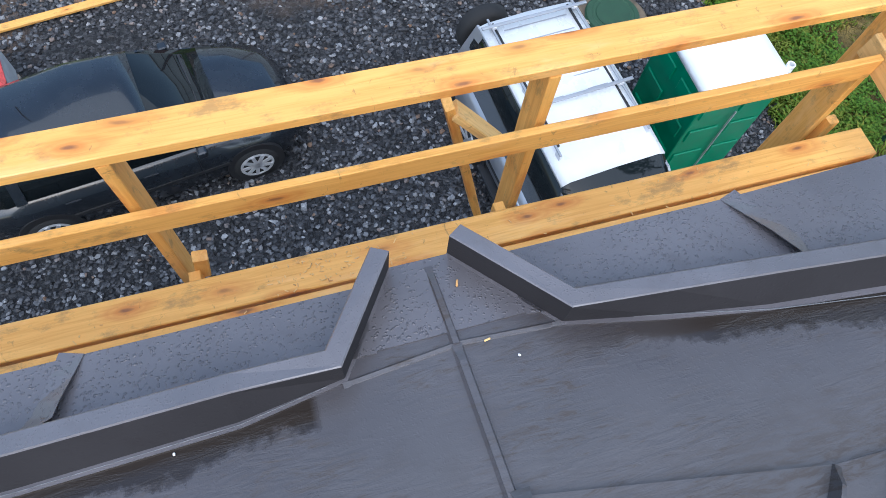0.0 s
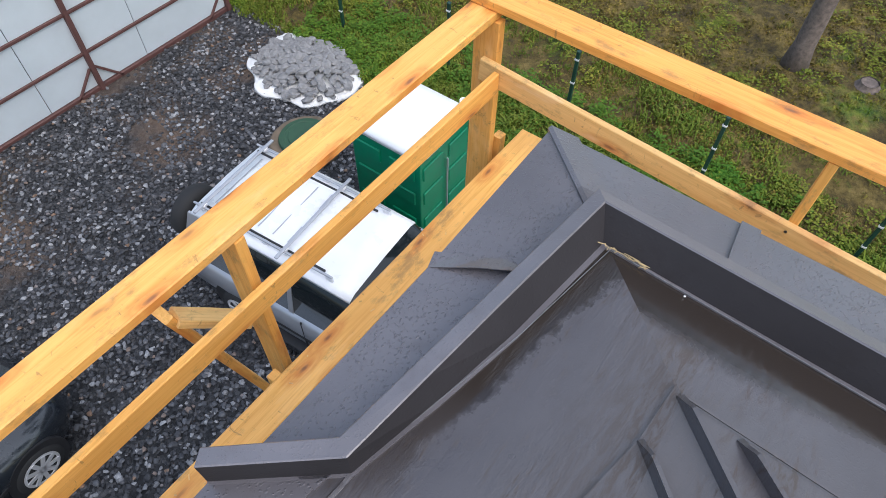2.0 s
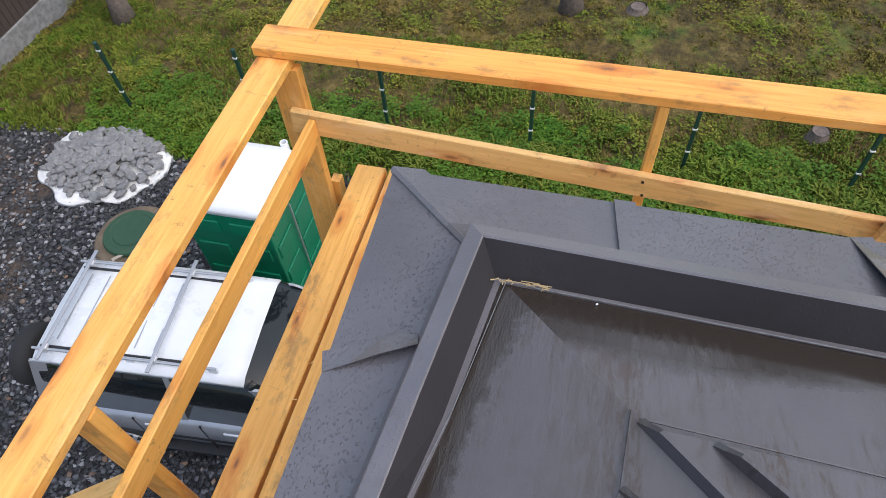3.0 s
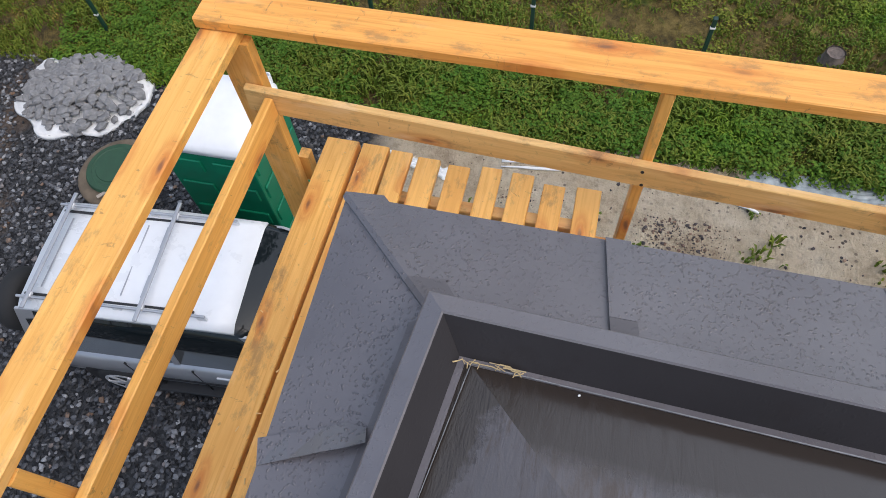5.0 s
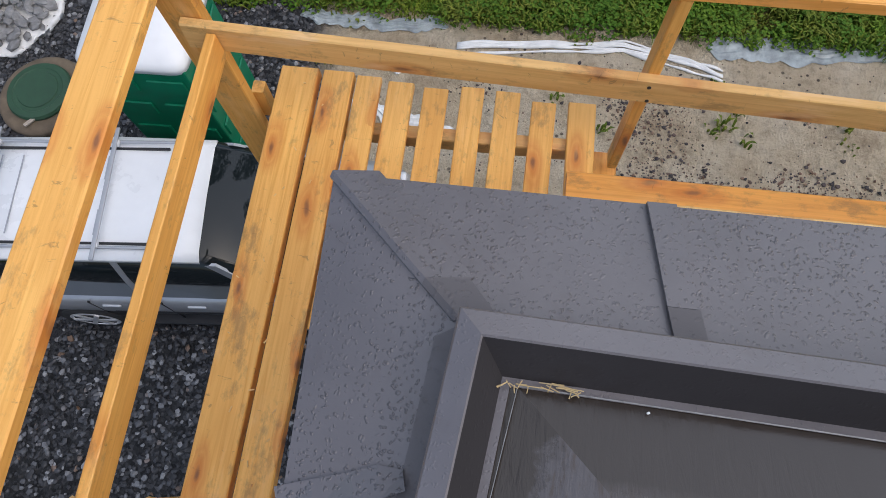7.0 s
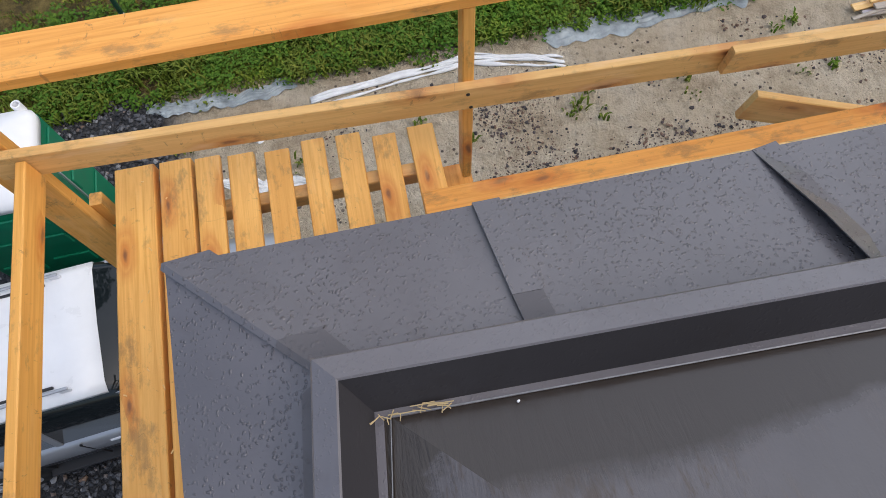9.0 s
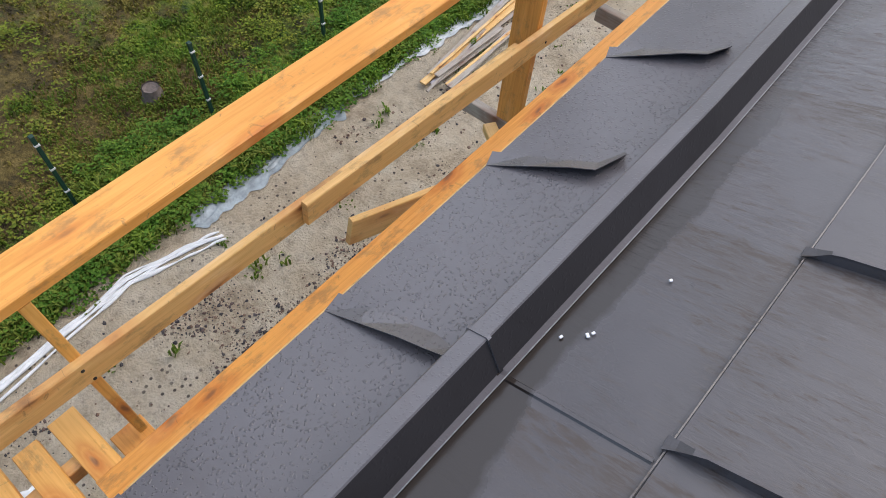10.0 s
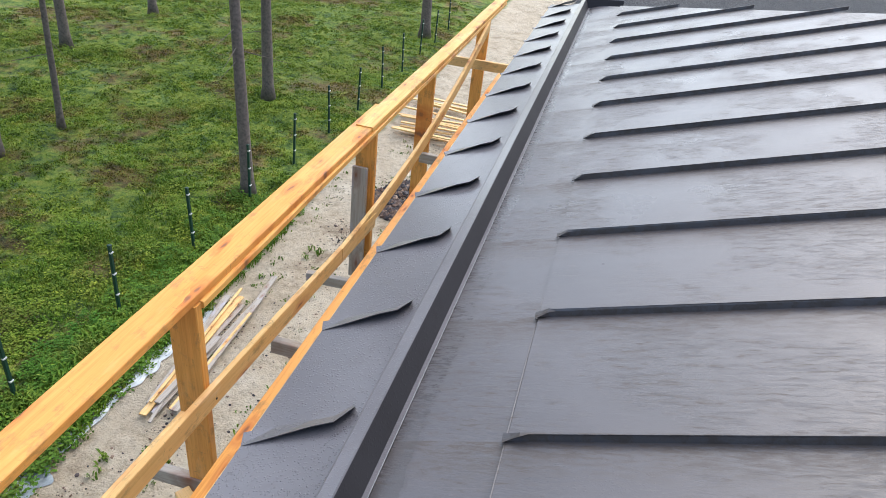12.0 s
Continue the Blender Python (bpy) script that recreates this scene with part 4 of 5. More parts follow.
def wheel(parent, x, y, r, wide, side, spokes):
    w = part("wheel", lathe([(r * 0.62, -wide / 2), (r * 0.94, -wide / 2), (r, -wide * 0.32), (r, wide * 0.32), (r * 0.94, wide / 2), (r * 0.62, wide / 2)], "y", 28), RUBBER, parent, "black rubber tyre")
    smooth(w)
    w.location = (x, y, r)
    bm = lathe([(r * 0.72, -0.01), (r * 0.72, 0.014), (r * 0.62, 0.018), (r * 0.60, 0.0)], "y", 28)
    for i in range(spokes):
        a = 2 * math.pi * i / spokes
        m = Matrix.Rotation(a, 4, "Y") @ Matrix.Translation((r * 0.36, 0.01, 0)) @ Matrix.Diagonal((r * 0.6, 0.03, r * 0.15, 1))
        bmesh.ops.create_cube(bm, size=1, matrix=m)
    bmesh.ops.create_cone(bm, cap_ends=True, segments=12, radius1=r * 0.16, radius2=r * 0.13, depth=0.05, matrix=Matrix.Rotation(radians(90), 4, "X"))
    rim = part("rim", bm, ALLOY, w, "silver alloy rim")
    rim.location = (0, side * wide * 0.46, 0)
    if side < 0:
        rim.rotation_euler = (0, 0, math.pi)
    back = part("hub_disc", lathe([(r * 0.6, 0), (r * 0.6, 0.01)], "y", 20), TRIM, w)
    back.location = (0, side * wide * 0.2, 0)


def body_ring(x, sill, mid, belt, top, ws, wm, wb, crown=0.02):
    half_ring = [(0.0, sill), (ws, sill), (ws + 0.02, sill + 0.05), (wm, mid), (wm - 0.005, belt - 0.06), (wb, belt), (wb * 0.86, top - 0.015), (wb * 0.5, top + crown * 0.7), (0.0, top + crown)]
    left = [(x, -y, z) for y, z in half_ring]
    right = [(x, y, z) for y, z in half_ring[1:-1]][::-1]
    return left + right


def cabin(parent, st, paint, pillar_x, roof_mat):
    """st: stations (x, z, half-width at the belt, half-width at the top, belt)."""
    rings = []
    for x, z, wb, wt, belt in st:
        m = (z - belt)
        rings.append([(x, -wb, belt - 0.02), (x, -(wb * 0.45 + wt * 0.55), belt + m * 0.6), (x, -wt, belt + m * 0.93), (x, -wt * 0.86, z), (x, 0, z + 0.02), (x, wt * 0.86, z), (x, wt, belt + m * 0.93), (x, wb * 0.45 + wt * 0.55, belt + m * 0.6), (x, wb, belt - 0.02)])
    smooth(part("window_glass", loft(rings), GLASS, parent, "dark reflecting car windows"))
    (xa, za, _, wa, _), (xb, zb, _, wb2, _) = st[1], st[-2]
    rr = []
    for k in range(7):
        f = k / 6
        i = f * (len(st) - 3)
        a, b2 = st[1 + int(i)], st[min(len(st) - 2, 2 + int(i))]
        g2 = i - int(i)
        x, z, wt = (a[j] + (b2[j] - a[j]) * g2 for j in (0, 1, 3))
        belt = a[4]
        zl = belt + (z - belt) * 0.90
        rr.append([(x, -wt * 1.012, zl), (x, -wt * 1.0, z - 0.02), (x, -wt * 0.86, z + 0.012), (x, 0, z + 0.036), (x, wt * 0.86, z + 0.012), (x, wt * 1.0, z - 0.02), (x, wt * 1.012, zl), (x, wt * 0.9, zl - 0.01), (x, -wt * 0.9, zl - 0.01)])
    smooth(part("roof", loft(rr), roof_mat, parent))
    for side in (-1, 1):
        for x0, x1, w in pillar_x:
            def at(x, z_f):
                for a, b2 in zip(st, st[1:]):
                    if a[0] >= x >= b2[0] or a[0] <= x <= b2[0]:
                        g2 = (x - a[0]) / ((b2[0] - a[0]) or 1)
                        z, wb, wt, belt = (a[j] + (b2[j] - a[j]) * g2 for j in (1, 2, 3, 4))
                        yy = wb + (wt - wb) * (0.55 * z_f / 0.6 if z_f < 0.6 else 0.55 + 0.45 * (z_f - 0.6) / 0.33)
                        return (side * (yy + 0.008), belt + (z - belt) * z_f)
            pts = []
            for f in (0.0, 0.5, 0.95):
                x = x0 + (x1 - x0) * f
                y, z = at(x, min(0.93, f))
                pts.append([(x - w / 2, y, z), (x + w / 2, y, z), (x + w / 2, y - side * 0.03, z), (x - w / 2, y - side * 0.03, z)])
            part("pillar", loft(pts), paint, parent)


def small_car():
    car = empty("car", pose(-3.20, 5.38, G + 0.02, 0, 0, 9.0))
    tagged(car, "black wet hatchback car parked on the gravel", "car")
    S = [(-2.02, 0.42, 0.6, 0.85, 0.92, 0.66, 0.70, 0.62), (-1.92, 0.28, 0.55, 0.92, 1.0, 0.74, 0.80, 0.70), (-1.3, 0.22, 0.55, 0.93, 1.0, 0.80, 0.85, 0.76), (0.0, 0.2, 0.55, 0.92, 0.97, 0.81, 0.86, 0.79),
         (0.85, 0.22, 0.55, 0.90, 0.96, 0.81, 0.86, 0.76), (1.4, 0.22, 0.52, 0.82, 0.88, 0.80, 0.84, 0.70), (1.8, 0.25, 0.48, 0.70, 0.76, 0.72, 0.76, 0.58), (2.02, 0.34, 0.46, 0.56, 0.62, 0.52, 0.58, 0.46)]
    smooth(part("body", loft([body_ring(*s) for s in S]), BLACK_PAINT, car, "glossy black car body"))
    cabin(car, [(1.08, 0.93, 0.74, 0.70, 0.92), (0.30, 1.40, 0.77, 0.56, 0.92), (-0.4, 1.46, 0.78, 0.58, 0.92), (-1.5, 1.38, 0.76, 0.55, 0.92), (-1.97, 1.0, 0.68, 0.56, 0.92)], BLACK_PAINT, [(1.0, 0.36, 0.07), (-0.28, -0.38, 0.10), (-1.35, -1.3, 0.12)], BLACK_PAINT)
    for x in (1.27, -1.27):
        for s in (-1, 1):
            wheel(car, x, s * 0.77, 0.31, 0.2, s, 9)
            bm = lathe([(0.355, -0.02), (0.375, -0.02), (0.375, 0.03), (0.355, 0.03)], "y", 28)
            ob = part("wheel_arch", bm, TRIM, car)
            ob.location = (x, s * 0.835, 0.33)
    for s in (-1, 1):
        bm = box_bm(0.64, 0.76, 0.86 * s - 0.07, 0.86 * s + 0.07, 0.88, 0.99, 0.03, 2)
        part("mirror", bm, BLACK_PAINT, car, "black wing mirror")
        for x in (0.05, -0.85):
            part("door_handle", box_bm(x - 0.09, x + 0.09, 0.862 * s - 0.012, 0.862 * s + 0.012, 0.80, 0.825, 0.005), BLACK_PAINT, car)
        part("headlight", box_bm(1.72, 1.93, 0.50 * s - 0.10, 0.50 * s + 0.10, 0.52, 0.62, 0.04, 2), GLASS, car, "clear headlight")
        part("side_trim", box_bm(-0.95, 0.95, 0.858 * s - 0.01, 0.858 * s + 0.012, 0.50, 0.56, 0.004), TRIM, car)
        for x in (0.62, -0.32):
            part("door_gap", box_bm(x - 0.004, x + 0.004, 0.855 * s - 0.008, 0.855 * s + 0.008, 0.3, 0.9), TRIM, car)
    for s in (-1, 1):
        part("wiper", box_bm(0.84, 0.87, s * 0.3 - 0.25, s * 0.3 + 0.25, 1.06, 1.08), TRIM, car)
    part("aerial", box_bm(-0.95, -0.94, -0.005, 0.005, 1.46, 1.62), TRIM, car)


def suv():
    car = empty("car", pose(2.01, 3.18, G + 0.02, 0, 0, -84.6))
    tagged(car, "silver off-road car with pale roof and roof bars on the gravel", "car")
    S = [(-2.25, 0.55, 0.75, 1.02, 1.06, 0.74, 0.80, 0.76), (-2.15, 0.42, 0.72, 1.08, 1.12, 0.82, 0.88, 0.82), (-1.4, 0.40, 0.72, 1.08, 1.12, 0.84, 0.90, 0.84), (0.0, 0.40, 0.72, 1.08, 1.12, 0.84, 0.90, 0.84),
         (0.95, 0.40, 0.72, 1.06, 1.12, 0.84, 0.90, 0.82), (1.6, 0.42, 0.70, 1.00, 1.06, 0.83, 0.88, 0.78), (2.1, 0.45, 0.68, 0.92, 0.99, 0.80, 0.84, 0.74), (2.3, 0.5, 0.62, 0.78, 0.84, 0.7, 0.74, 0.66)]
    smooth(part("body", loft([body_ring(*s) for s in S]), SILVER, car, "silver-grey car body"))
    cabin(car, [(1.25, 1.12, 0.80, 0.74, 1.08), (0.38, 1.76, 0.84, 0.65, 1.08), (-0.6, 1.80, 0.84, 0.66, 1.08), (-1.95, 1.78, 0.83, 0.65, 1.08), (-2.18, 1.12, 0.80, 0.72, 1.08)], SILVER, [(1.15, 0.42, 0.13), (-0.42, -0.46, 0.07), (-2.05, -1.9, 0.2)], WHITE_ROOF)
    for x in (1.38, -1.30):
        for s in (-1, 1):
            wheel(car, x, s * 0.80, 0.37, 0.25, s, 6)
            ob = part("wheel_arch", lathe([(0.42, -0.03), (0.47, -0.03), (0.47, 0.05), (0.42, 0.05)], "y", 28), TRIM, car)
            ob.location = (x, s * 0.86, 0.42)
    sp = part("spare_wheel", lathe([(0.2, -0.12), (0.33, -0.12), (0.37, -0.06), (0.37, 0.08), (0.33, 0.12), (0.1, 0.13)], "z", 28), RUBBER, car, "black covered spare wheel")
    smooth(sp)
    sp.matrix_basis = pose(-2.44, -0.3, 1.10, 0, -90, 0)
    part("wheel_carrier", box_bm(-2.42, -2.2, -0.36, -0.24, 1.0, 1.3, 0.02), TRIM, car)
    for s in (-1, 1):
        rail = part("roof_rail", box_bm(-1.95, 0.1, 0.56 * s - 0.016, 0.56 * s + 0.016, 1.845, 1.872, 0.012, 2), SILVER, car, "silver roof rail")
        # black strip laid on the roof as the shadow line of the rail
        part("rail_shadow", box_bm(-1.9, -0.05, 0.505 * s - 0.012, 0.505 * s + 0.012, 1.80, 1.826, 0.003), TRIM, car)
        for x in (0.05, -0.85, -1.85):
            part("rail_foot", box_bm(x - 0.05, x + 0.05, 0.56 * s - 0.014, 0.56 * s + 0.014, 1.77, 1.85, 0.006), ALLOY, car)
        part("mirror", box_bm(0.72, 0.86, 0.98 * s - 0.1, 0.98 * s + 0.1, 1.05, 1.24, 0.04, 2), WHITE_ROOF, car)
        for x in (0.1, -0.82):
            part("door_handle", box_bm(x - 0.1, x + 0.1, 0.9 * s - 0.015, 0.9 * s + 0.02, 0.93, 0.965, 0.008), ALLOY, car, "bright door handle")
        part("side_step", box_bm(-0.9, 0.95, 0.88 * s - 0.08, 0.88 * s + 0.08, 0.34, 0.39, 0.01), TRIM, car)
        part("side_trim", box_bm(-0.9, 0.95, 0.895 * s - 0.012, 0.895 * s + 0.014, 0.66, 0.72, 0.004), TRIM, car)
        for x in (0.72, -0.24, -1.02):
            part("door_gap", box_bm(x - 0.005, x + 0.005, 0.893 * s - 0.01, 0.893 * s + 0.01, 0.42, 1.07), TRIM, car)
        part("headlight", box_bm(2.06, 2.24, 0.6 * s - 0.14, 0.6 * s + 0.14, 0.76, 0.9, 0.04, 2), ALLOY, car, "clear headlight")
    for x in (-0.58, -1.80):
        part("roof_bar", box_bm(x - 0.022, x + 0.022, -0.70, 0.70, 1.88, 1.905, 0.008, 2), SILVER, car, "silver roof bar")
        for s in (-1, 1):
            part("clamp", box_bm(x - 0.03, x + 0.03, 0.54 * s - 0.035, 0.54 * s + 0.035, 1.85, 1.897, 0.01), ALLOY, car)
    for i in range(6):
        x = -1.75 + i * 0.22
        part("roof_groove", box_bm(x - 0.006, x + 0.006, -0.42, 0.42, 1.822, 1.8285), SILVER, car)
    for s in (-1, 1):
        part("wiper", box_bm(0.86, 0.9, s * 0.3 - 0.28, s * 0.3 + 0.28, 1.24, 1.26), TRIM, car)


small_car()
suv()


def toilet():
    wc = empty("portable_toilet", pose(3.72, 3.75, G + 0.05, 0, 0, 1.0))
    tagged(wc, "green plastic portable toilet with a white roof", "portable toilet")
    part("cabin", box_bm(-0.52, 0.52, -0.55, 0.55, 0.0, 2.08, 0.02, 2), GREEN, wc)
    for s, ax in ((-1, "y"), (1, "y"), (-1, "x"), (1, "x")):
        for z in (0.35, 0.85, 1.35, 1.8):
            for k in (-0.27, 0.27):
                if ax == "y":
                    bm = box_bm(k - 0.2, k + 0.2, s * 0.556 - 0.015, s * 0.556 + 0.012, z - 0.11, z + 0.11, 0.012)
                else:
                    bm = box_bm(s * 0.526 - 0.015, s * 0.526 + 0.012, k - 0.2, k + 0.2, z - 0.11, z + 0.11, 0.012)
                part("wall_panel", bm, GREEN, wc)
    rings = []
    for z, w, d in ((2.06, 0.55, 0.58), (2.14, 0.55, 0.58), (2.19, 0.51, 0.54), (2.25, 0.36, 0.40), (2.27, 0.2, 0.22)):
        ring = []
        for i in range(32):
            a = 2 * math.pi * i / 32
            ca, sa = math.cos(a), math.sin(a)
            e = 0.22
            ring.append((w * math.copysign(abs(ca) ** e, ca), d * math.copysign(abs(sa) ** e, sa), z))
        rings.append(ring)
    smooth(part("roof", loft(rings), WHITE_PLASTIC, wc, "white translucent plastic roof"))
    part("vent_pipe", lathe([(0.05, 0), (0.05, 0.12), (0.035, 0.12), (0.035, 0.02)], "z", 16), WHITE_PLASTIC, wc).location = (0.56, -0.42, 2.10)
    part("door_pole", box_bm(-0.009, 0.009, -0.60, -0.575, 0.25, 1.75, 0.004), SILVER, wc, "grey metal door rod")
    part("skid", box_bm(-0.6, 0.6, -0.62, 0.62, -0.06, 0.03, 0.01), TRIM, wc)


toilet()


def manhole():
    well = empty("manhole", pose(3.95, 6.22, G))
    tagged(well, "concrete manhole ring with a green plastic lid", "manhole")
    smooth(part("ring", lathe([(0.62, 0.0), (0.60, 0.07), (0.55, 0.10), (0.3, 0.11)], "z", 40), CONCRETE, well, "sandy concrete ring"))
    part("lid", lathe([(0.43, 0.11), (0.44, 0.15), (0.42, 0.185), (0.34, 0.20), (0.33, 0.192), (0.28, 0.192), (0.27, 0.205), (0.05, 0.21)], "z", 40), LID_GREEN, well, "dull green plastic lid")
    sub(well, "stick", (3.42, 6.25, G + 0.17), (4.1, 5.72, G + 0.16), 0.05, 0.03, OLD_WOOD)


manhole()


def stone_heap():
    heap = empty("stone_heap", pose(5.22, 7.48, G))
    tagged(heap, "heap of grey field stones on white geotextile", "stone heap")
    bm = bmesh.new()
    rings = []
    for r, z in ((1.10, 0.01), (1.06, 0.07), (1.01, 0.05), (0.98, 0.10), (0.8, 0.12), (0.4, 0.2)):
        ring = []
        for i in range(96):
            a = 2 * math.pi * i / 96
            q = r * (1 + 0.3 * noise.noise((math.cos(a) * 1.8, math.sin(a) * 1.6, r)))
            ring.append((q * math.cos(a) * 0.78, q * math.sin(a) * 1.0, z + 0.12 * abs(noise.noise((math.cos(a) * 7, math.sin(a) * 7, r * 5))) * (r > 0.95)))
        rings.append(ring)
    smooth(part("cloth", loft(rings), CLOTH, heap, "crumpled white geotextile"))
    r2 = random.Random(8)
    for i in range(180):
        d = math.sqrt((i + 0.5) / 180) * 0.99
        a = i * 2.39996 + r2.uniform(-0.1, 0.1)
        x, y = d * math.cos(a) * 0.78, d * math.sin(a)
        s = r2.uniform(0.075, 0.15)
        bm = bmesh.new()
        bmesh.ops.create_icosphere(bm, subdivisions=1, radius=1)
        for v in bm.verts:
            v.co *= 1 + 0.3 * noise.noise(v.co * 1.3 + Vector((i * 3.1, 0, 0)))
            v.co = Vector((v.co.x * s, v.co.y * s * r2.uniform(0.7, 0.72), v.co.z * s * 0.4))
        ob = part("stone", bm, STONE, heap)
        ob.location = (x, y, 0.12 + 0.24 * (1 - d * d) + r2.uniform(-0.02, 0.02))
        ob.rotation_euler = (r2.uniform(-0.4, 0.4), r2.uniform(-0.4, 0.4), r2.uniform(0, 6))


stone_heap()


def yard_fence():
    f = empty("sheet_fence", pose(0, 10.05, G))
    tagged(f, "pale grey sheet-metal fence with red-brown steel frame", "fence")
    for i in range(8):
        x = -10.2 + i * 2.0
        part("panel", box_bm(x, x + 1.985, 0.03, 0.05, 0.08, 2.3), PANEL_GREY, f)
    for x in (-9.3, -6.3, -3.3, -0.3, 2.75, 5.7):
        part("post", box_bm(x - 0.04, x + 0.04, -0.06, 0.025, -0.05, 2.35, 0.006), RUST_STEEL, f)
        for s in (-1, 1):
            a, b2 = Vector((x + s * 0.05, -0.02, 0.45)), Vector((x + s * 0.45, -0.02, 0.02))
            ob = board("brace", a, b2, 0.04, 0.04, RUST_STEEL, f, normal=Y)
    for z in (0.75, 1.5, 2.2):
        part("rail", box_bm(-10.2, 5.8, -0.02, 0.025, z - 0.025, z + 0.025, 0.004), RUST_STEEL, f)
    part("kerb", box_bm(-10.2, 5.8, -0.02, 0.06, -0.1, 0.07, 0.01), RUST_STEEL, f)
    part("hatch", box_bm(-2.0, -1.55, -0.035, 0.02, 0.1, 0.55, 0.005), RUST_STEEL, f)


yard_fence()


def far_shed():
    s = empty("shed", pose(8.4, 12.6, G))
    tagged(s, "dark brown clad shed with grey stone footing", "shed")
    part("footing", box_bm(-2.0, 2.4, -1.75, 1.8, -0.1, 0.5, 0.02), STONE, s, "grey stone footing")
    part("wall", box_bm(-1.95, 2.35, -1.7, 1.75, 0.5, 2.6), DARK_CLAD, s)
    for i in range(28):
        part("cladding_board", box_bm(-1.95 + i * 0.153, -1.95 + i * 0.153 + 0.14, -1.725, -1.7, 0.5, 2.6), DARK_CLAD, s)
    bm = loft([[(-2.2, -2.0, 2.55), (0.2, -2.0, 3.5), (2.6, -2.0, 2.55), (2.6, -2.0, 2.47), (0.2, -2.0, 3.4), (-2.2, -2.0, 2.47)], [(-2.2, 2.0, 2.55), (0.2, 2.0, 3.5), (2.6, 2.0, 2.55), (2.6, 2.0, 2.47), (0.2, 2.0, 3.4), (-2.2, 2.0, 2.47)]])
    part("roof", bm, DARK_CLAD, s)


far_shed()


def fence_posts():
    p = empty("fence_post", pose(7.02, 3.1, G))
    tagged(p, "dark green steel fence post with wire clips", "fence post", "posts of the wire fence")
    part("post", box_bm(-0.028, 0.028, -0.028, 0.028, -0.3, 1.45, 0.006), FENCE_GREEN, p)
    part("cap", box_bm(-0.034, 0.034, -0.034, 0.034, 1.44, 1.475, 0.01), FENCE_GREEN, p)
    for z in (0.4, 0.85, 1.3):
        part("clip", box_bm(-0.04, 0.0, -0.036, 0.036, z, z + 0.03, 0.004), ALLOY, p, "bright wire clip")
    for i in range(1, 16):
        copy_thing(p, pose(7.02 + 0.012 * i, 3.1 - 2.42 * i, ground_height(7.05, 3.1 - 2.42 * i), 0, rng.uniform(-2, 2), 0))
    for x, y in ((6.9, 5.5), (6.62, 7.8)):
        copy_thing(p, pose(x, y, ground_height(x, y), 2, -3, 0))


fence_posts()


def pine(x, y, r, tall, seed, lean=0.0):
    r2 = random.Random(seed)
    t = empty("pine_tree", pose(x, y, ground_height(x, y) - 0.1))
    tagged(t, "tall bare-stemmed pine tree in the undergrowth", "tree", "pine trees")
    rings = []
    lx, ly = r2.uniform(-0.02, 0.02) + lean, r2.uniform(-0.02, 0.02)
    for k in range(12):
        z = tall * (k / 11) ** 1.4
        rr = r * (1.0 - 0.8 * k / 11) * (1.35 if k == 0 else 1)
        rings.append([(lx * z + rr * math.cos(6.283 * i / 12) * (1 + 0.08 * noise.noise((i, z, seed))), ly * z + rr * math.sin(6.283 * i / 12), z) for i in range(12)])
    smooth(part("trunk", loft(rings), BARK, t, "grey-brown flaky trunk"))
    for k in range(9):
        z = r2.uniform(2.0, 5.5) if k < 5 else r2.uniform(0.5, 0.9) * tall
        a, L = r2.uniform(0, 6.28), r2.uniform(0.5, 1.2) if k < 5 else r2.uniform(0.8, 1.8)
        p0 = Vector((lx * z, ly * z, z))
        p1 = p0 + Vector((math.cos(a) * L, math.sin(a) * L, -0.25 * L if k < 5 else 0.3 * L))
        d = 0.012 if k < 5 else 0.04
        n = Vector((-math.sin(a) * d, math.cos(a) * d, 0))
        u = Vector((0, 0, d))
        part("limb", loft([[p0 + n, p0 + u, p0 - n, p0 - u], [p1 + n * 0.3, p1 + u * 0.3, p1 - n * 0.3, p1 - u * 0.3]]), BARK, t)
    vs, fs = [], []
    for k in range(900):
        z = tall * r2.uniform(0.55, 1.03)
        R = 1.9 * (1.1 - abs(z / tall - 0.75) * 1.9)
        a, d = r2.uniform(0, 6.28), max(0.1, R) * math.sqrt(r2.random())
        cx, cy = lx * z + d * math.cos(a), ly * z + d * math.sin(a)
        s = r2.uniform(0.15, 0.38)
        q = len(vs)
        b1 = Vector((r2.uniform(-1, 1), r2.uniform(-1, 1), r2.uniform(-0.4, 0.4))).normalized() * s
        b3 = Vector((r2.uniform(-1, 1), r2.uniform(-1, 1), r2.uniform(-0.6, 0.6))).normalized() * s * 0.5
        o = Vector((cx, cy, z))
        vs += [o - b1, o + b3, o + b1, o - b3]
        fs.append((q, q + 1, q + 2, q + 3))
    cr = many("crown", [tuple(v) for v in vs], fs, NEEDLE)
    cr.parent = t


for i, (x, y, r, h) in enumerate(((7.3, -14.1, 0.17, 15), (10.0, -20.3, 0.2, 17), (13.6, -15.2, 0.10, 14), (18.5, -21.2, 0.2, 17), (13.85, -13.2, 0.18, 16), (7.9, -31.5, 0.26, 18), (10.8, 0.5, 0.2, 16), (9.0, 9.3, 0.2, 16), (15.5, -6, 0.18, 15), (13, 6, 0.2, 17), (19, -27, 0.2, 16), (22, -12, 0.2, 17))):
    pine(x, y, r, h, i, -0.09 if 13 < x < 14 and y < -10 else 0.0)


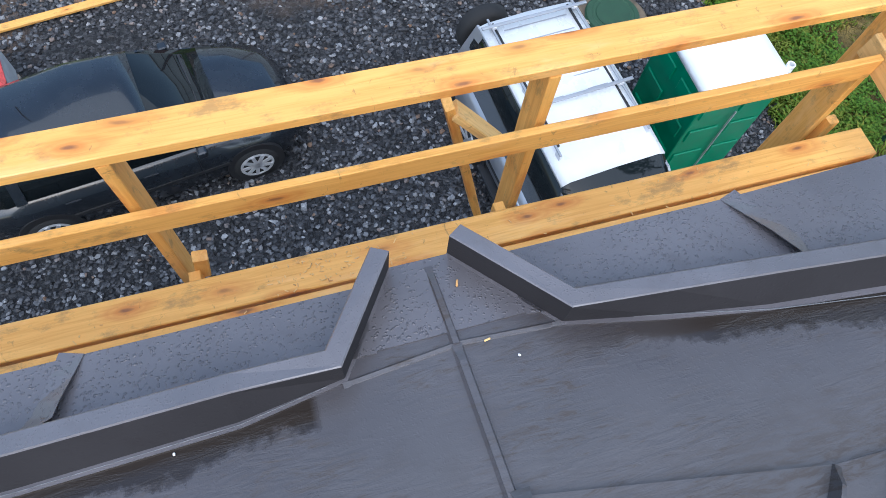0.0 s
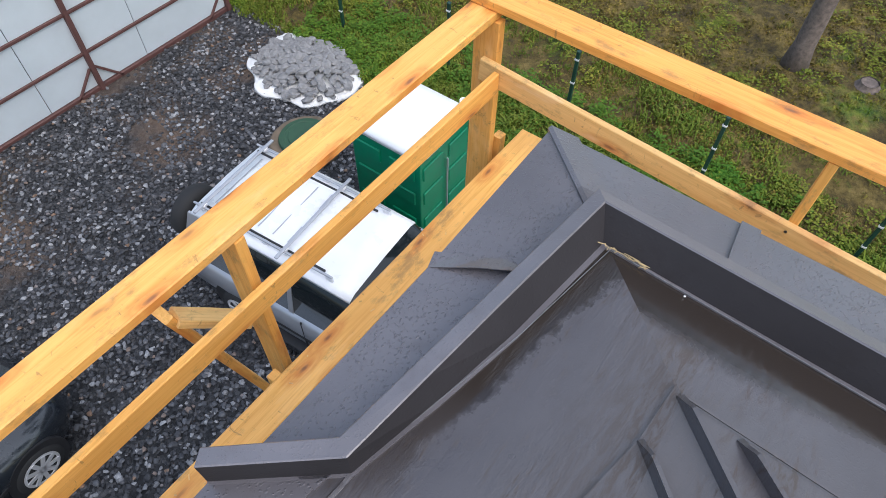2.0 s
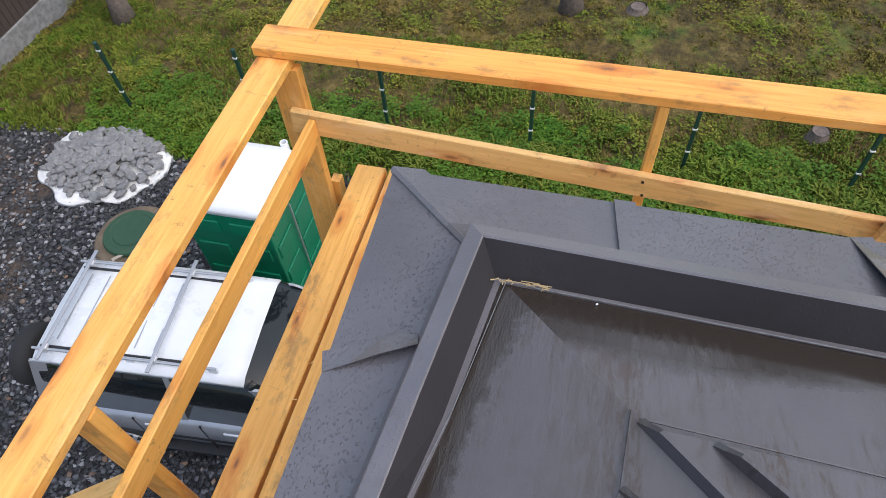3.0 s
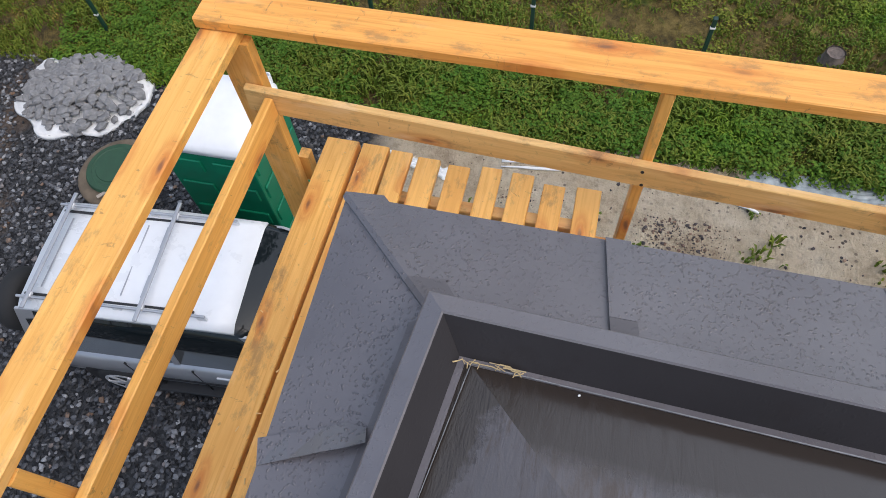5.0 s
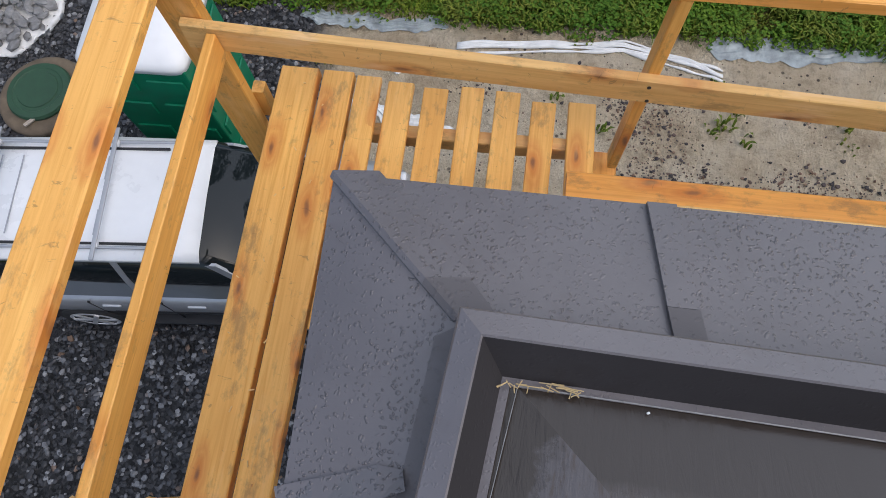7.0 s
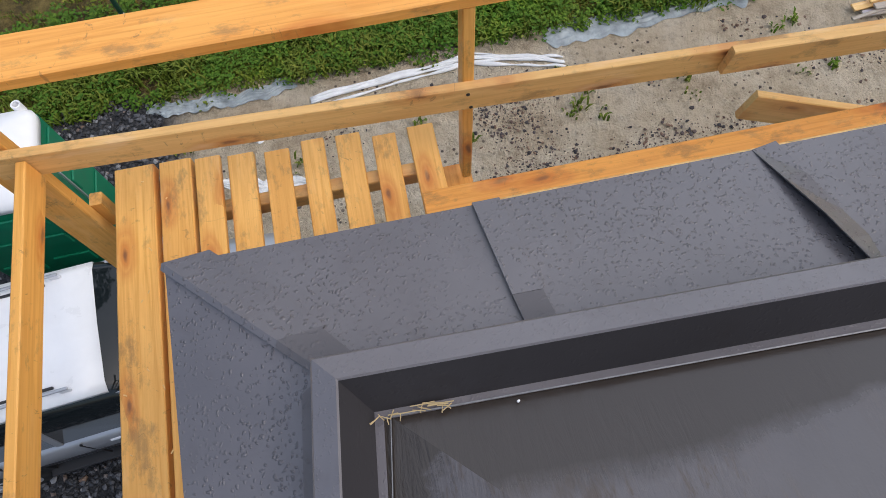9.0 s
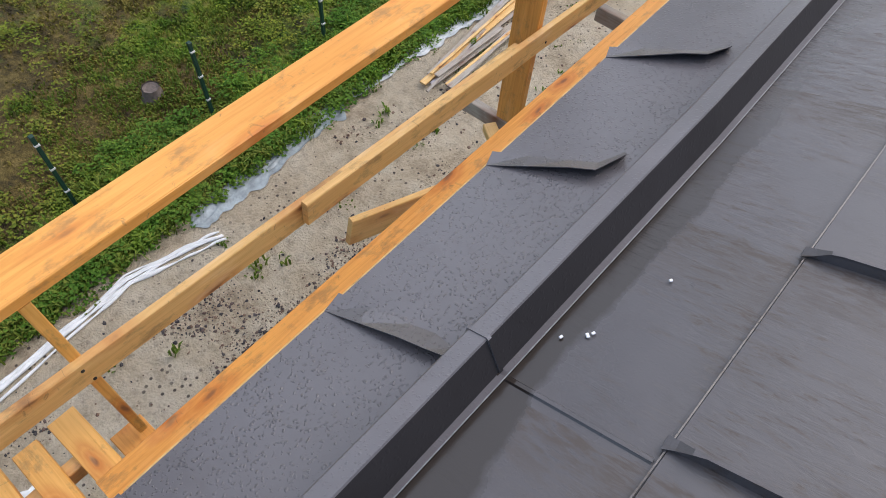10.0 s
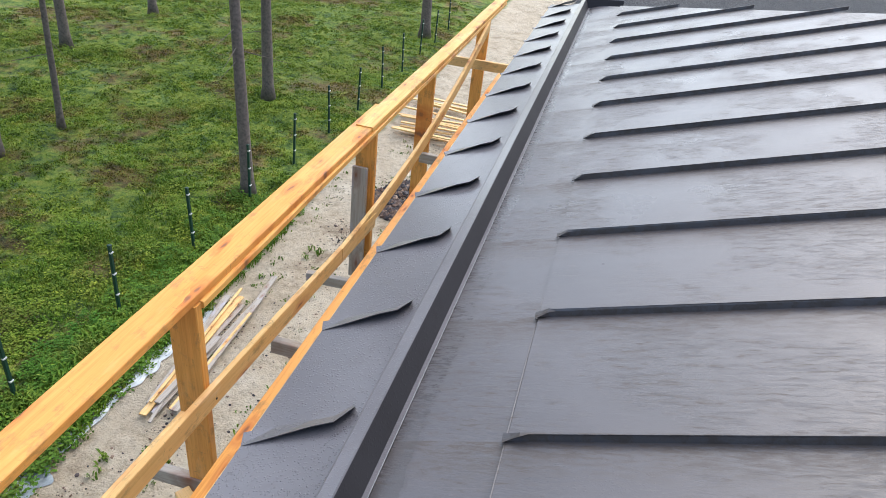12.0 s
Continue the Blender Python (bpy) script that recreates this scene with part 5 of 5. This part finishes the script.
def stump(x, y, r, h, seed):
    t = empty("tree_stump", pose(x, y, ground_height(x, y) - 0.05))
    tagged(t, "old dark weathered tree stump in the undergrowth", "tree stump", "tree stumps")
    rings = []
    for z, k in ((0.0, 1.5), (0.08, 1.15), (h * 0.7, 1.0), (h, 0.95)):
        rings.append([(r * k * math.cos(6.283 * i / 18) * (1 + 0.14 * noise.noise((i * 0.9, z, seed))), r * k * math.sin(6.283 * i / 18) * (1 + 0.14 * noise.noise((i * 0.9, z, seed + 3))), z + 0.03 * noise.noise((i * 0.7, seed, 5))) for i in range(18)])
    smooth(part("bark", loft(rings, False), BARK, t))
    part("cut_face", lathe([(r * 0.93, h - 0.03), (r * 0.85, h - 0.01), (r * 0.3, h - 0.05)], "z", 18), BARK, t, "dark rotten cut face")


stump(8.1, -3.8, 0.15, 0.24, 2)
stump(11.0, -0.75, 0.17, 0.16, 6)


def wrinkled(name, line, wide, mat, label, seed, lift=0.06):
    """A crumpled strip of sheeting lying on the ground along a plan line."""
    vs, fs = [], []
    n, m = 90, 11
    for i in range(n + 1):
        f = i / n * (len(line) - 1)
        a, b2 = line[int(min(f, len(line) - 2))], line[int(min(f, len(line) - 2)) + 1]
        g2 = f - int(min(f, len(line) - 2))
        x, y = a[0] + (b2[0] - a[0]) * g2, a[1] + (b2[1] - a[1]) * g2
        w = wide * (0.55 + 0.6 * abs(noise.noise((i * 0.12, seed, 0))) + 0.12 * noise.noise((i * 0.17, seed, 5)))
        w *= min(1, 0.12 + 3.2 * math.sin(math.pi * i / n))
        for j in range(m + 1):
            d = (j / m - 0.5) * w
            xx = x + d + 0.10 * noise.noise((i * 0.08, seed, 9))
            vs.append((xx, y, ground_height(xx, y) + 0.012 + lift * (abs(noise.noise((i * 0.04, j * 1.1, seed))) + 0.25 * abs(noise.noise((i * 0.5, j * 1.3, seed + 3))))))
    for i in range(n):
        for j in range(m):
            q = i * (m + 1) + j
            fs.append((q, q + 1, q + m + 2, q + m + 1))
    ob = many(name, vs, fs, mat)
    tagged(ob, label, "plastic sheet")
    ob.data.materials[0] = mat
    return ob


SHEETING = plain("pale_plastic_sheet", (0.55, 0.58, 0.60), 0.4, 0.0, 0.25, 4)
BLUISH = plain("dusty_plastic_sheet", (0.29, 0.33, 0.35), 0.4, 0.0, 0.45, 5)


def strands(line, count, seed):
    """Folded sheeting pulled out into long loose strands along a plan line."""
    r = random.Random(seed)
    thing = empty("plastic_strands", pose(*line[0], G))
    tagged(thing, "long folded strands of white plastic sheeting on the sand", "plastic sheet")
    for k in range(count):
        off, ph = r.uniform(-0.075, 0.075), r.uniform(0, 9)
        rings = []
        n = 46
        for i in range(n + 1):
            f = i / n * (len(line) - 1)
            q = min(int(f), len(line) - 2)
            g2 = f - q
            x = line[q][0] + (line[q + 1][0] - line[q][0]) * g2 + off * (0.35 + abs(math.sin(i * 0.09 + ph))) + 0.05 * noise.noise((i * 0.1, ph, 2))
            y = line[q][1] + (line[q + 1][1] - line[q][1]) * g2
            wd = 0.012 + 0.045 * abs(noise.noise((i * 0.13, ph, 7)))
            z = ground_height(x, y) + 0.012 + 0.03 * abs(noise.noise((i * 0.2, ph, 4)))
            rings.append([(x - line[0][0] + wd * math.cos(a), y - line[0][1], z - G + wd * 0.7 * math.sin(a)) for a in (0, 1.05, 2.1, 3.14, 4.19, 5.24)])
        smooth(part("strand", loft(rings), CLOTH, thing))


strands([(5.30, 0.75), (5.44, -0.5), (5.50, -1.5), (5.36, -2.3), (5.17, -2.8)], 7, 5)
wrinkled("plastic_sheet", [(5.62, 3.0), (5.58, 2.0), (5.62, 0.9)], 0.34, BLUISH, "dusty grey plastic sheeting half buried in sand", 4, 0.04)
wrinkled("plastic_sheet", [(5.62, -2.6), (5.66, -3.4), (5.78, -4.9), (5.86, -5.9)], 0.6, BLUISH, "wide dusty plastic sheet lying flat on the sand", 5, 0.025)
wrinkled("plastic_sheet", [(5.86, -5.7), (5.8, -7.2), (5.7, -8.6), (5.6, -9.8)], 0.4, SHEETING, "torn pale plastic sheeting half buried in sand", 7, 0.04)
wrinkled("plastic_sheet", [(5.1, 2.6), (4.9, 1.2)], 0.3, CLOTH, "crumpled white plastic sheeting lying on the sand", 12)


def pallet_of_bricks():
    p = empty("brick_pallet", pose(-5.25, 6.5, G, 0, 0, 10))
    tagged(p, "pallet of clay bricks under red plastic film", "brick pallet")
    part("pallet", box_bm(-0.6, 0.6, -0.5, 0.5, 0.0, 0.13, 0.01), OLD_WOOD, p)
    for k in range(6):
        for i in range(4):
            for j in range(3):
                part("brick", box_bm(-0.58 + i * 0.29, -0.58 + i * 0.29 + 0.28, -0.48 + j * 0.32, -0.48 + j * 0.32 + 0.31, 0.135 + k * 0.125, 0.135 + k * 0.125 + 0.118, 0.006), CLAY, p)
    bm = bmesh.new()
    rings = []
    for w, z in ((0.63, 0.85), (0.64, 0.9), (0.58, 0.95), (0.3, 0.97)):
        rings.append([(w * math.copysign(abs(math.cos(6.283 * i / 40)) ** 0.3, math.cos(6.283 * i / 40)), w * 0.84 * math.copysign(abs(math.sin(6.283 * i / 40)) ** 0.3, math.sin(6.283 * i / 40)), z + 0.05 * noise.noise((i * 0.5, z * 5, 1))) for i in range(40)])
    bm.free()
    part("wrap", box_bm(-0.60, 0.60, -0.505, 0.505, 0.20, 0.895, 0.02, 2), SHEETING, p, "pale stretch film round the bricks")
    part("film", loft(rings), RED_FILM, p, "wrinkled red plastic film")


pallet_of_bricks()
tagged(board("plank", (-2.9, 8.36, G + 0.1), (-6.2, 7.85, G + 0.09), 0.14, 0.04, PINE), "long pine plank lying on the gravel", "plank")
r3 = random.Random(12)
for i in range(11):
    y0 = -6.7 - r3.uniform(0, 0.9)
    x0 = 4.95 + r3.uniform(-0.28, 0.28)
    z0 = G + 0.07 + 0.035 * (i % 4)
    L = r3.uniform(1.5, 4.0)
    tagged(board("plank", (x0, y0, z0), (x0 + r3.uniform(-0.15, 0.35), y0 - L, z0 + r3.uniform(-0.01, 0.05)), r3.choice((0.05, 0.1, 0.12)), 0.03, r3.choice((OLD_WOOD, OLD_WOOD, PINE_EDGE))), "discarded pine plank in a loose heap on the sand", "plank", "planks in the heap")
for i in range(14):
    y0 = -19 - r3.uniform(0, 4)
    tagged(board("plank", (3.2 + r3.uniform(-0.4, 0.4), y0, G + 0.1 + 0.05 * (i % 5)), (5.4 + r3.uniform(-0.4, 0.4), y0 + r3.uniform(-0.4, 0.4), G + 0.1 + 0.05 * (i % 5)), 0.12, 0.04, PINE_EDGE), "stacked pine plank on the sand", "plank", "planks in the far stack")

wrinkled("plastic_sheet", [(4.3, 2.1), (4.15, 1.3), (3.85, 0.3)], 0.3, CLOTH, "crumpled white plastic sheeting lying on the sand", 15)
r4 = random.Random(31)
shavings = empty("wood_shavings", pose(-1.1, 0.72, -1.12))
tagged(shavings, "pale wood shavings and chips scattered on the planks", "wood shavings", kind="stuff")
for i in range(110):
    x, y = (r4.gauss(-1.25, 0.12), r4.uniform(0.67, 0.79)) if i < 70 else (r4.uniform(-2.3, 1.05), r4.uniform(0.55, 0.79))
    a, L = r4.uniform(0, 6.28), r4.uniform(0.006, 0.02)
    sub(shavings, "chip", (x, y, -1.1165), (x + L * math.cos(a), y + L * math.sin(a), -1.1165 + r4.uniform(0, 0.004)), 0.004, 0.002, PINE_EDGE, roughness=0.0003)

# ---- small things on the roof ----
straws = empty("straw_wisps", pose(-0.13, -0.17, roof_z(-0.13, -0.13)))
tagged(straws, "wisps of dry straw caught in the gutter corner", "straw", kind="stuff")
for i in range(22):
    x, y = -0.088 - 0.012 * r3.random(), -0.075 - 0.13 * r3.random()
    a = r3.uniform(0, 6.28)
    L = r3.uniform(0.015, 0.045)
    z = on_side(x, y) + 0.007
    sub(straws, "straw", (x, y, z + 0.003), (x - 0.012 * abs(math.cos(a)), y - L * math.sin(a), z + r3.uniform(0.002, 0.01)), 0.0015, 0.0012, STRAW, roughness=0.0004)
for x, y, s in ((-0.192, -1.10, 0.005), (-0.198, -1.110, 0.004), (-0.155, -1.07, 0.004), (-0.115, -0.29, 0.0025), (-0.25, -1.3, 0.004), (-0.95, 0.0, 0.003), (-1.62, -0.01, 0.003)):
    bm = box_bm(-s, s, -s * 0.7, s * 0.7, 0, 0.004, 0.001)
    ob = link("paint_flake", bm, WHITE_PLASTIC)
    ob.matrix_basis = pose(x, y, roof_z(x, y) + 0.003, 0, 0, r3.uniform(0, 180))
    tagged(ob, "small white flake lying on the wet sheet", "flake")

for x, y, s in ((-1.015, 0.20, 0.008), (-1.0, 0.05, 0.007)):
    ob = link("wood_chip", box_bm(-s, s, -s * 0.3, s * 0.3, 0, 0.004, 0.001), PINE_EDGE)
    ob.matrix_basis = pose(x, y, roof_z(x, y) + 0.006, 0, 0, 70 if y > 0.1 else 10)
    tagged(ob, "small pale wood chip lying on the wet sheet", "wood chip")
